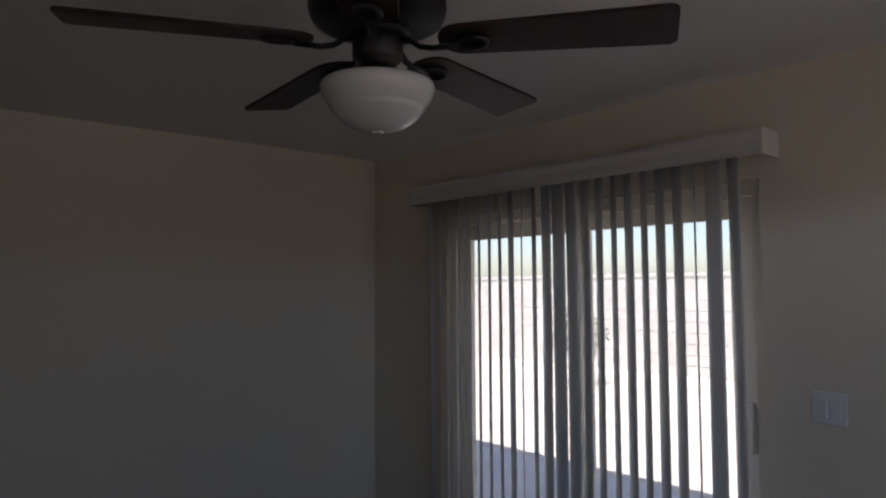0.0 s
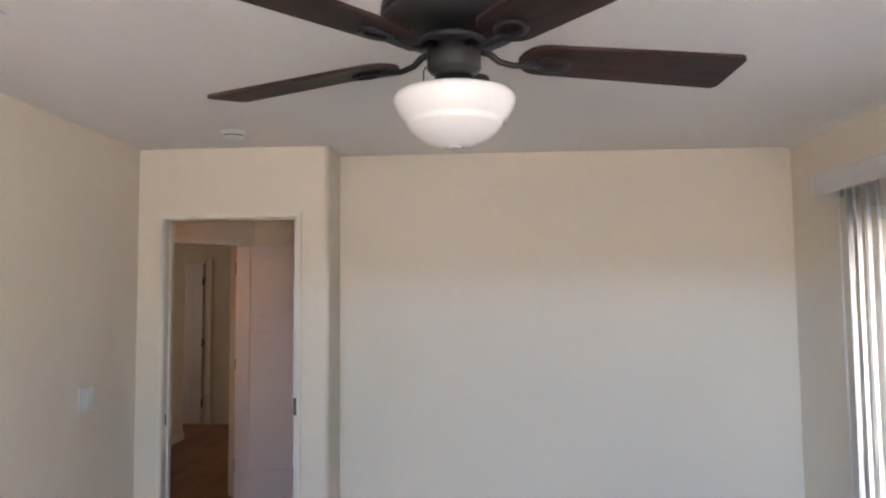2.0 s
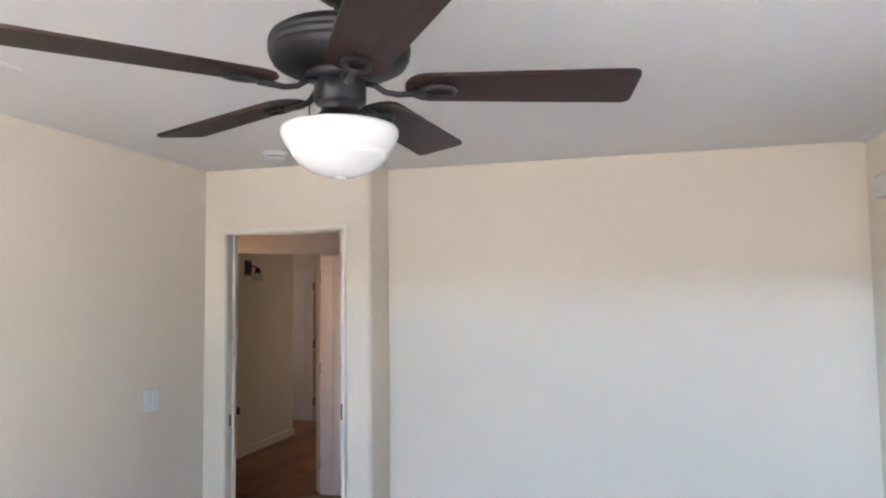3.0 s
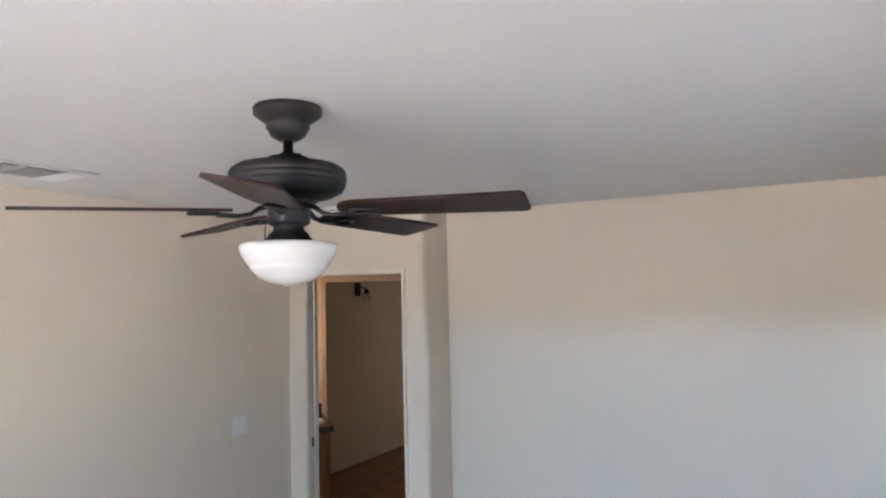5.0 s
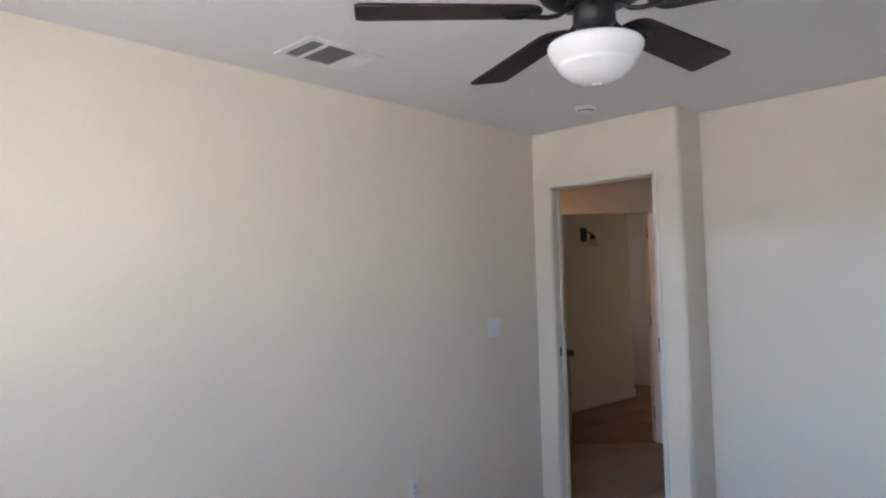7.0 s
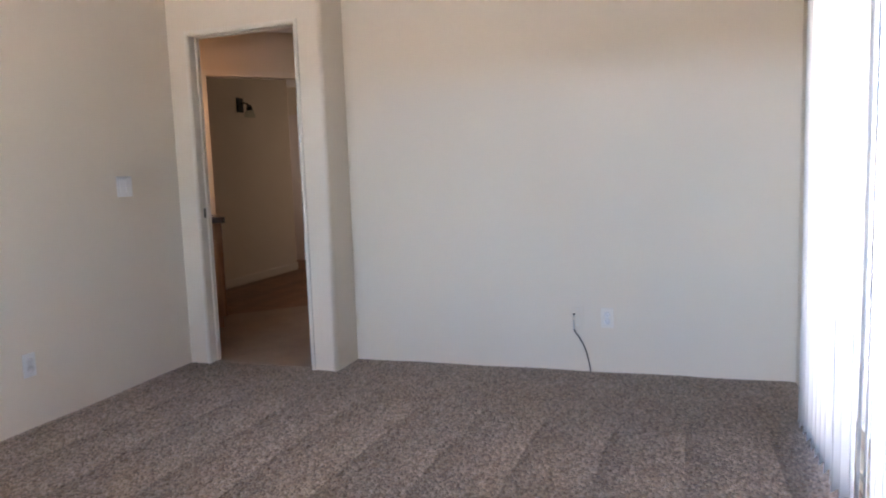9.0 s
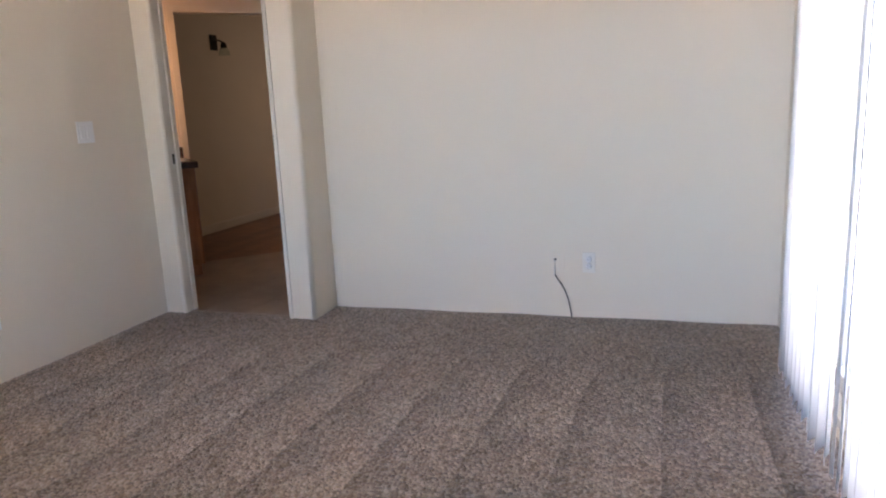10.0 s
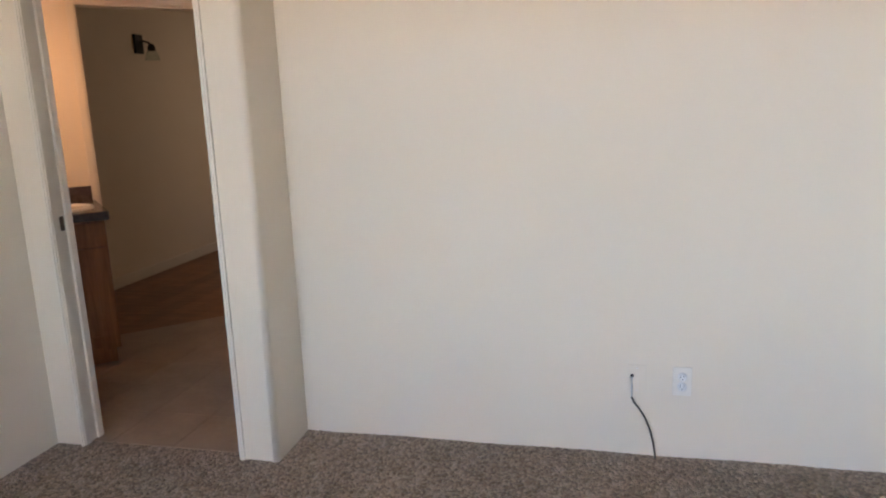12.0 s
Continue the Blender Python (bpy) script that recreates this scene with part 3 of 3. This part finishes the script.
def blinds():
    t = thing("vertical_blinds", "white vinyl vertical blinds, slats half turned, before the patio door", "blinds", at=pose(3.49, 0, 0))
    zt, zb = 2.085, 0.035
    hr = part("head_rail", boxes(((-0.022, -2.285, 2.09), (0.022, -0.28, 2.13)), bevel=0.003), M_PLATE, t)
    bm = bmesh.new()
    prof = [(0.0858, 2.165), (-0.04, 2.17), (-0.052, 2.163), (-0.056, 2.15), (-0.05, 2.12), (-0.056, 2.09), (-0.054, 2.068), (-0.05, 2.068), (-0.052, 2.09), (-0.046, 2.12), (-0.052, 2.15), (-0.049, 2.159), (-0.04, 2.165), (0.0858, 2.160)]
    for ya, yb in ((-2.315, -0.262),):
        a = [bm.verts.new((x, ya, z)) for x, z in prof]
        b = [bm.verts.new((x, yb, z)) for x, z in prof]
        for i in range(len(prof)):
            j = (i + 1) % len(prof)
            bm.faces.new((a[i], a[j], b[j], b[i]))
        bm.faces.new(a[::-1])
        bm.faces.new(b)
    box(bm, (-0.05, -2.320, 2.068), (0.0855, -2.315, 2.165))
    box(bm, (-0.05, -0.262, 2.068), (0.0855, -0.257, 2.165))
    bmesh.ops.recalc_face_normals(bm, faces=bm.faces)
    part("valance", bm, M_VALANCE, t, "grey-white curved valance")
    rng = random.Random(7)
    # all slats turn together on their cords; a few hang out of step
    odd = {0: 12, 4: 6, 8: 8, 9: -9, 11: 15, 12: 27, 13: 26, 14: 16, 15: 4, 17: 8, 19: 4, 20: 5, 21: -23, 22: 20, 23: 2}
    for k in range(24):
        y = -0.3925 - 0.0775 * k - (0.008 if k == 23 else 0)
        ang = VANE_ANGLE + odd.get(k, 0) + rng.uniform(-4, 4)
        bm = bmesh.new()
        rows = []
        for z in (zb + rng.uniform(-0.004, 0.004), 0.7, 1.4, zt):
            lean = rng.uniform(-0.002, 0.002)
            front, back = [], []
            for s in range(7):
                u = -0.0445 + 0.089 * s / 6
                c = 0.007 * (1 - (u / 0.0445) ** 2)
                front.append(bm.verts.new((u, c + lean, z)))
                back.append(bm.verts.new((u, c + lean - 0.0008, z)))
            rows.append(front + back[::-1])
        for a, b in zip(rows, rows[1:]):
            for i in range(14):
                bm.faces.new((a[i], a[(i + 1) % 14], b[(i + 1) % 14], b[i]))
        bm.faces.new(rows[0][::-1])
        bm.faces.new(rows[-1])
        bmesh.ops.recalc_face_normals(bm, faces=bm.faces)
        for f in bm.faces:
            f.smooth = f.calc_area() > 0.004
        v = part("slat", moved(bm, pose(0, y, 0, 0, 0, ang)), M_VANE, t)
        part("carrier_clip", boxes(((-0.006, y - 0.0035, zt - 0.01), (0.006, y + 0.0035, 2.092))), M_PLATE, v)


VANE_ANGLE = 52
blinds()


def unseen_window():
    # never in view; added and sized for the light it lets in
    d = thing("window_1", "unseen white framed window added in the back wall for daylight", "window")
    d["kind"] = "structure"
    y0, y1, mid = BACK - 0.09, BACK - 0.03, (WX0 + WX1) / 2
    part("window_frame", boxes(((WX0, y0, WZ0), (WX0 + 0.04, y1, WZ1)), ((WX1 - 0.04, y0, WZ0), (WX1, y1, WZ1)), ((WX0 + 0.04, y0, WZ0), (WX1 - 0.04, y1, WZ0 + 0.04)), ((WX0 + 0.04, y0, WZ1 - 0.04), (WX1 - 0.04, y1, WZ1)), ((mid - 0.025, y0, WZ0 + 0.04), (mid + 0.025, y1, WZ1 - 0.04)), bevel=0.002), M_TRIM, d)
    part("window_sill", boxes(((WX0 - 0.03, BACK - 0.028, WZ0 - 0.001), (WX1 + 0.03, BACK + 0.03, WZ0 + 0.018)), bevel=0.003), M_TRIM, d)
    for a, c in ((WX0 + 0.04, mid - 0.025), (mid + 0.025, WX1 - 0.04)):
        g = part("pane", boxes(((a, y0 + 0.025, WZ0 + 0.04), (c, y0 + 0.03, WZ1 - 0.04))), M_GLASS, d)
        g.visible_shadow = False


unseen_window()


def outside():
    # unseen cover, added to cut off sky and sun at the back window
    e = thing("back_patio_cover", "unseen stucco cover added to limit the light at the back window", "patio cover")
    part("roof_deck", boxes(((-4, -7.2, 2.5), (W + 0.14, BACK - T - 0.005, 2.62))), M_STUCCO, e)
    part("beam", boxes(((-4, -7.2, 2.34), (W + 0.14, -7.06, 2.5))), M_STUCCO, e)
    for x in (-3.8, W):
        part("post", boxes(((x - 0.07, -7.2, -0.11), (x + 0.07, -7.06, 2.34))), M_STUCCO, e)
    # unseen wall, added as the lower limit of the sky at the back
    w = thing("block_wall", "unseen pale block wall added to bound the light from behind", "wall", at=pose(0, -17, 0))
    part("course", boxes(*[((-20, -0.1, -0.12 + 0.205 * k), (12.5, 0.1, -0.12 + 0.205 * k + 0.197)) for k in range(9)]), M_BLOCK, w)
    part("coping", boxes(((-20, -0.12, 1.75), (12.5, 0.12, 1.82))), M_BLOCK, w)
    structure("ground", boxes(((-60, -80, -0.4), (140, 80, -0.11))), M_GRAVEL, "pale gravel yard ground in sun")
    structure("patio_slab", boxes(((W + 0.142, -6, -0.3), (6.0, 3.9, -0.06)), bevel=0.01), M_CONCRETE, "concrete patio slab")
    r = thing("patio_cover", "stucco patio cover on posts outside the glass door", "patio cover", at=pose(0, 0, 0))
    part("roof_deck", boxes(((W + 0.145, -6.2, 2.5), (5.36, 3.7, 2.62))), M_STUCCO, r)
    part("beam", boxes(((5.2, -6.2, 2.03), (5.34, 3.7, 2.5)), bevel=0.01), M_STUCCO, r)
    for y in (-5.8, 3.3):
        part("post", boxes(((5.2, y - 0.07, -0.06), (5.34, y + 0.07, 2.03)), bevel=0.01), M_STUCCO, r)
    w = thing("block_wall", "pale block garden wall beyond the patio", "wall", at=pose(13, 0, 0))
    part("coping", boxes(((-0.12, -14, 1.75), (0.12, 14, 1.82)), bevel=0.01), M_BLOCK, w)
    part("course", boxes(*[((-0.1, -14 + 0.0, -0.12 + 0.205 * k), (0.1, 14, -0.12 + 0.205 * k + 0.197)) for k in range(9)]), M_BLOCK, w)
    s = thing("shrub", "small green shrub in the gravel yard", "shrub", at=pose(10.6, 4.1, -0.11))
    part("stem", tube([(0, 0, 0), (0.03, 0.02, 0.3), (0.0, 0.05, 0.75)], [0.03, 0.025, 0.012]), M_CABINET, s)
    rng = random.Random(3)
    bm = bmesh.new()
    for k in range(1200):
        d = Vector((rng.gauss(0, 1), rng.gauss(0, 1), rng.gauss(0, 1))).normalized() * rng.uniform(0.25, 0.55)
        p = Vector((d.x, d.y, 0.85 + d.z * 0.9))
        a = Vector((rng.gauss(0, 1), rng.gauss(0, 1), rng.gauss(0, 1))).normalized() * 0.035
        b = a.cross(Vector((rng.gauss(0, 1), rng.gauss(0, 1), rng.gauss(0, 1)))).normalized() * 0.014
        bm.faces.new([bm.verts.new(p + q) for q in (a, b, -a, -b)])
    part("crown", bm, M_GREEN, s)["kind"] = "stuff"


outside()

# ---- vestibule beyond the doorway ----
R2 = math.sqrt(0.5)
DIAG = -2.102   # x - y on the face of the slanting wall


def slant(s, off=0.0):
    """Plan point at s along the slanting wall, off metres in front of it."""
    u = DIAG + off / R2
    v = s / R2
    return ((v + u) / 2, (v - u) / 2)


S0, S1 = 0.443, 1.243        # the second opening along the slanting wall
TURN = 45


def at_slant(s, off=0.0, z=0.0):
    x, y = slant(s, off)
    return pose(x, y, z, 0, 0, TURN)


def slant_box(s0, s1, o0, o1, z0, z1):
    return prism([slant(s0, o0), slant(s1, o0), slant(s1, o1), slant(s0, o1)], z0, z1)


def join(*bms):
    out = bmesh.new()
    for b in bms:
        me = bpy.data.meshes.new("tmp")
        b.to_mesh(me)
        b.free()
        out.from_mesh(me)
        bpy.data.meshes.remove(me)
    return out


structure("wall_slant", join(slant_box(-0.66, S0 - 0.018, -0.11, 0, -0.1, H), slant_box(S1 + 0.018, 1.46, -0.11, 0, -0.1, H), slant_box(S0 - 0.018, S1 + 0.018, -0.11, 0, 2.058, H)), M_WALL, "cream slanting wall with second doorway")
structure("wall_vestibule_back", boxes(((-0.06, 2.03, -0.1), (0.93, 2.15, H))), M_WALL, "cream wall behind the open door")
structure("wall_vestibule_west", boxes(((-1.62, T, -0.1), (-1.5, 0.66, H))), M_WALL, "cream wall beside the vanity")
structure("ceiling_vestibule", boxes(((-3.2, REC + T, H), (1.045, 5.3, H + 0.12)), ((-3.2, -0.12, H), (-T, REC + T, H + 0.12))), M_CEIL, "white ceiling beyond the doorway")
structure("floor_vestibule", boxes(((-1.62, 0.0, -0.15), (1.045, 2.15, -0.006))), M_GROUT, "floor under the vinyl tiles")


def door_2():
    d = thing("door_2", "white panelled door standing open against the vestibule wall", "door", at=at_slant(S1, 0.02, 0.0))
    d.matrix_basis = pose(*slant(S1 + 0.002, 0.024), 0.0, 0, 0, 0.5)
    h, w, th = 2.025, 0.77, 0.035
    part("leaf_core", boxes(((0.1, -th + 0.029, 0.02), (w - 0.1, -0.004, h - 0.02))), M_LEAF, d)
    for x0, x1 in ((0, 0.115), (w - 0.115, w)):
        part("stile", box(bmesh.new(), (x0, -th, 0.012), (x1, 0, h), 0.0015), M_LEAF, d)
    rails = ((h - 0.11, h), (1.35, 1.46), (0.73, 0.85), (0.012, 0.24))
    for z0, z1 in rails:
        part("rail", box(bmesh.new(), (0.116, -th, z0), (w - 0.116, 0, z1), 0.0015), M_LEAF, d)
    for z0, z1 in ((0.243, 0.727), (0.853, 1.347), (1.463, h - 0.113)):
        part("panel", box(bmesh.new(), (0.115, -th + 0.012, z0 - 0.003), (w - 0.115, -th + 0.022, z1 - 0.007)), M_LEAF, d)
    k = part("door_knob", moved(turned([(0, 0), (0.03, 0), (0.03, 0.006), (0.012, 0.01), (0.012, 0.03), (0.024, 0.036), (0.028, 0.048), (0.022, 0.06), (0, 0.063)], 28), pose(w - 0.065, -th, 0.945, 90, 0, 0)), M_HINGE, d, "dark bronze round knob")
    for z in (0.22, 1.02, 1.80):
        part("hinge", boxes(((-0.005, -0.039, z), (0.001, -0.002, z + 0.1)), bevel=0.001), M_HINGE, d, "dark bronze hinge")


door_2()


def door_frame_2():
    d = thing("door_frame", "white painted frame of the second doorway", "door frame")
    d["kind"] = "structure"
    part("jamb", slant_box(S0 - 0.018, S0, -0.114, 0.004, 0, 2.04), M_TRIM, d)
    part("jamb", slant_box(S1, S1 + 0.018, -0.114, 0.004, 0, 2.04), M_TRIM, d)
    part("jamb_head", slant_box(S0 - 0.018, S1 + 0.018, -0.114, 0.004, 2.04, 2.058), M_TRIM, d)
    part("casing_side", slant_box(S0 - 0.05, S0 - 0.012, 0, 0.012, 0, 2.085), M_TRIM, d)
    part("casing_side", slant_box(S1 + 0.012, S1 + 0.05, 0, 0.012, 0, 2.085), M_TRIM, d)
    part("casing_head", slant_box(S0 - 0.012, S1 + 0.012, 0, 0.012, 2.052, 2.085), M_TRIM, d)


door_frame_2()


def vanity():
    s0, s1, dep = -0.55, 0.388, 0.61
    c = thing("vanity_cabinet", "medium brown oak vanity cabinet with drawer over door", "cabinet")
    part("body", join(slant_box(s0, s1, 0.002, dep - 0.02, 0.1, 0.837), slant_box(s0, s1 - 0.02, 0.002, dep - 0.09, 0.0, 0.1)), M_CABINET, c)
    for a, b in ((s1 - 0.46, s1 - 0.02), (s1 - 0.92, s1 - 0.48)):
        part("drawer_front", slant_box(a, b, dep - 0.02, dep, 0.70, 0.825), M_CABINET, c)
        p = part("door", slant_box(a, b, dep - 0.02, dep - 0.004, 0.12, 0.685), M_CABINET, c)
        part("door_rail", join(slant_box(a, b, dep - 0.004, dep + 0.002, 0.62, 0.685), slant_box(a, b, dep - 0.004, dep + 0.002, 0.12, 0.185), slant_box(a, a + 0.06, dep - 0.004, dep + 0.002, 0.185, 0.62), slant_box(b - 0.06, b, dep - 0.004, dep + 0.002, 0.185, 0.62)), M_CABINET, p)
    k = thing("vanity_counter", "dark brown counter with backsplash on oak vanity", "countertop")
    part("top", slant_box(s0, s1 + 0.02, 0.002, dep + 0.03, 0.838, 0.885), M_COUNTER, k)
    part("backsplash", slant_box(s0, s1 + 0.005, 0.002, 0.022, 0.885, 0.975), M_COUNTER, k)
    b = thing("sink_basin", "white oval sink set in the dark vanity counter", "sink", at=at_slant(SINK_S, 0.40, 0.886))
    bm = turned([(0.0, 0.002), (0.12, 0.003), (0.17, 0.006), (0.185, 0.012), (0.19, 0.016), (0.2, 0.014), (0.205, 0.0)], 40)
    moved(bm, Matrix.Diagonal((1.1, 0.85, 1, 1)))
    part("bowl", bm, M_PORCELAIN, b)


SINK_S = 0.14
vanity()

# ---- hall with plank floor ----
structure("wall_hall_west", boxes(((-1.72, 0.56, -0.1), (-1.6, 4.15, H))), M_WALL, "cream hall wall with a dark sconce")
structure("wall_hall_turn", boxes(((-3.2, 4.03, -0.1), (-1.72, 4.15, H))), M_WALL, "cream wall of the side passage")
structure("wall_hall_end", boxes(((-3.2, 5.06, -0.1), (1.045, 5.18, H))), M_WALL, "cream end wall of the hall")
structure("wall_hall_far_west", boxes(((-3.2, 4.15, -0.1), (-3.08, 5.06, H))), M_WALL, "cream wall at the end of the side passage")
structure("wall_hall_east", boxes(((0.25, 2.15, -0.1), (0.37, 5.06, H))), M_WALL, "cream wall closing the hall")
bb = boxes(((-1.6, 0.70, 0.0), (-1.588, 4.15, 0.085)), ((-1.70, 4.15, 0), (-1.588, 4.162, 0.085)), bevel=0.002)
structure("baseboard", bb, M_TRIM, "low white baseboard in the hall")


def hall_door():
    d = thing("door_3", "pale white door in the end wall of the hall", "door", at=pose(-2.51, 5.055, 0))
    part("leaf", box(bmesh.new(), (0, -0.035, 0.01), (0.75, 0, 2.04), 0.002), M_LEAF, d)
    for z0, z1 in ((0.2, 0.9), (1.05, 1.9)):
        part("panel", box(bmesh.new(), (0.12, -0.041, z0), (0.63, -0.035, z1), 0.003), M_LEAF, d)
    for z in (0.22, 0.98, 1.76):
        part("hinge", boxes(((0.752, -0.045, z), (0.768, -0.03, z + 0.1)), bevel=0.001), M_HINGE, d, "dark bronze hinge")
    part("casing_side", box(bmesh.new(), (0.79, -0.018, 0), (0.86, 0.0, 2.1), 0.003), M_TRIM, d)


hall_door()


def sconce():
    t = thing("wall_sconce", "dark bronze wall sconce with clear glass shade, unlit", "wall lamp", at=pose(-1.6, 3.1, 1.985))
    part("back_plate", box(bmesh.new(), (0, -0.055, -0.075), (0.02, 0.055, 0.085), 0.004), M_METAL, t)
    part("arm", tube([(0.02, 0.0, 0.02), (0.05, 0.02, 0.03), (0.08, 0.05, 0.015), (0.09, 0.06, -0.01)], 0.009), M_METAL, t)
    part("cup", moved(turned([(0, 0.03), (0.018, 0.028), (0.032, 0.0), (0.034, -0.03), (0, -0.03)], 24), pose(0.09, 0.06, -0.02)), M_METAL, t)
    part("shade", moved(turned([(0.033, 0), (0.045, -0.02), (0.056, -0.05), (0.062, -0.085), (0.060, -0.085), (0.054, -0.05), (0.043, -0.02), (0.03, 0)], 28), pose(0.09, 0.06, -0.045)), M_GLASS, t, "clear glass shade")


sconce()

# ---- unseen fill lights added in the rooms beyond ----
# added warm light with no fixture, for the orange glow on the slanting wall
lamp = new("vanity_lamp", bpy.data.lights.new("vanity_lamp", "AREA"))
lamp.data.shape, lamp.data.size, lamp.data.size_y = "RECTANGLE", 0.25, 0.5
lamp.data.energy = 0.24
lamp.data.spread = radians(125)
lamp.data.color = (1.0, 0.58, 0.30)
lamp.matrix_world = look((*slant(-0.2, 0.75), 1.86), (*slant(0.2, 0.0), 1.45))
# added fill out of view in the closed passage, brightens the hall's end
lamp = new("hall_daylight", bpy.data.lights.new("hall_daylight", "AREA"))
lamp.data.shape, lamp.data.size, lamp.data.size_y = "RECTANGLE", 0.8, 1.0
lamp.data.energy = 0.15
lamp.data.color = (1.0, 0.90, 0.72)
lamp.matrix_world = look((-3.0, 4.6, 1.5), (-1.6, 4.6, 1.3))

# added fill with no window behind it, brightens the sconce wall
lamp = new("hall_window_light", bpy.data.lights.new("hall_window_light", "AREA"))
lamp.data.shape, lamp.data.size, lamp.data.size_y = "RECTANGLE", 0.7, 0.9
lamp.data.energy = 0.22
lamp.data.color = (1.0, 0.84, 0.60)
lamp.matrix_world = look((0.1, 4.6, 1.5), (-1.6, 3.0, 0.9))

# ---- floor pieces of the rooms beyond ----
def tiles():
    parent = bpy.data.objects["floor_vestibule"]
    size = 0.305
    for a in range(9):
        for b in range(7):
            x0, y0 = -1.6 + a * size, 0.045 + b * size
            x1, y1 = min(x0 + size - 0.003, 0.93), min(y0 + size - 0.003, 2.03)
            if x1 - x0 < 0.02 or y1 - y0 < 0.02 or (x1 + x0) / 2 - (y1 + y0) / 2 < DIAG - 0.25:
                continue
            # the slanting wall's far side belongs to the plank floor
            if x0 - y1 < DIAG:
                pts = [(x0, y0), (x1, y0), (x1, y1), (x0, y1)]
                kept = []
                for k in range(4):
                    p, q = pts[k], pts[(k + 1) % 4]
                    dp, dq = p[0] - p[1] - DIAG, q[0] - q[1] - DIAG
                    if dp >= 0:
                        kept.append(p)
                    if dp * dq < 0:
                        u = dp / (dp - dq)
                        kept.append((p[0] + (q[0] - p[0]) * u, p[1] + (q[1] - p[1]) * u))
                if len(kept) < 3:
                    continue
                bm = prism(kept, -0.006, -0.001)
            else:
                bm = boxes(((x0, y0, -0.006), (x1, y1, -0.001)))
            part("tile", bm, M_VINYL, parent)


tiles()
structure("floor_hall", join(prism([slant(-0.66, -0.001), slant(1.46, -0.001), (0.25, 2.15), (0.25, 5.06), (-3.1, 5.06), (-3.1, 4.03), (-1.62, 4.03), (-1.62, 0.5)], -0.15, -0.012)), M_GROUT, "floor under the hall planks")


def planks():
    parent = bpy.data.objects["floor_hall"]
    rng = random.Random(11)
    wdt, lng = 0.125, 1.2

    def clip(poly, fn):
        out = []
        for k in range(len(poly)):
            p, q = poly[k], poly[(k + 1) % len(poly)]
            dp, dq = fn(p), fn(q)
            if dp >= 0:
                out.append(p)
            if dp * dq < 0:
                u = dp / (dp - dq)
                out.append((p[0] + (q[0] - p[0]) * u, p[1] + (q[1] - p[1]) * u))
        return out
    for a in range(27):
        x0 = -3.08 + a * wdt
        start = 0.4 - rng.uniform(0, lng)
        while start < 5.06:
            poly = [(x0, start), (x0 + wdt - 0.002, start), (x0 + wdt - 0.002, start + lng - 0.002), (x0, start + lng - 0.002)]
            start += lng
            poly = clip(poly, lambda p: 5.058 - p[1])
            poly = clip(poly, lambda p: 0.249 - p[0]) if poly else poly
            poly = clip(poly, lambda p: (DIAG - 0.002) - (p[0] - p[1])) if poly else poly
            if x0 + wdt / 2 < -1.6:
                poly = clip(poly, lambda p: p[1] - 4.152) if poly else poly
            if len(poly) < 3:
                continue
            part("plank", prism(poly, -0.012, -0.001 - rng.uniform(0, 0.0006)), M_PLANK, parent)


planks()
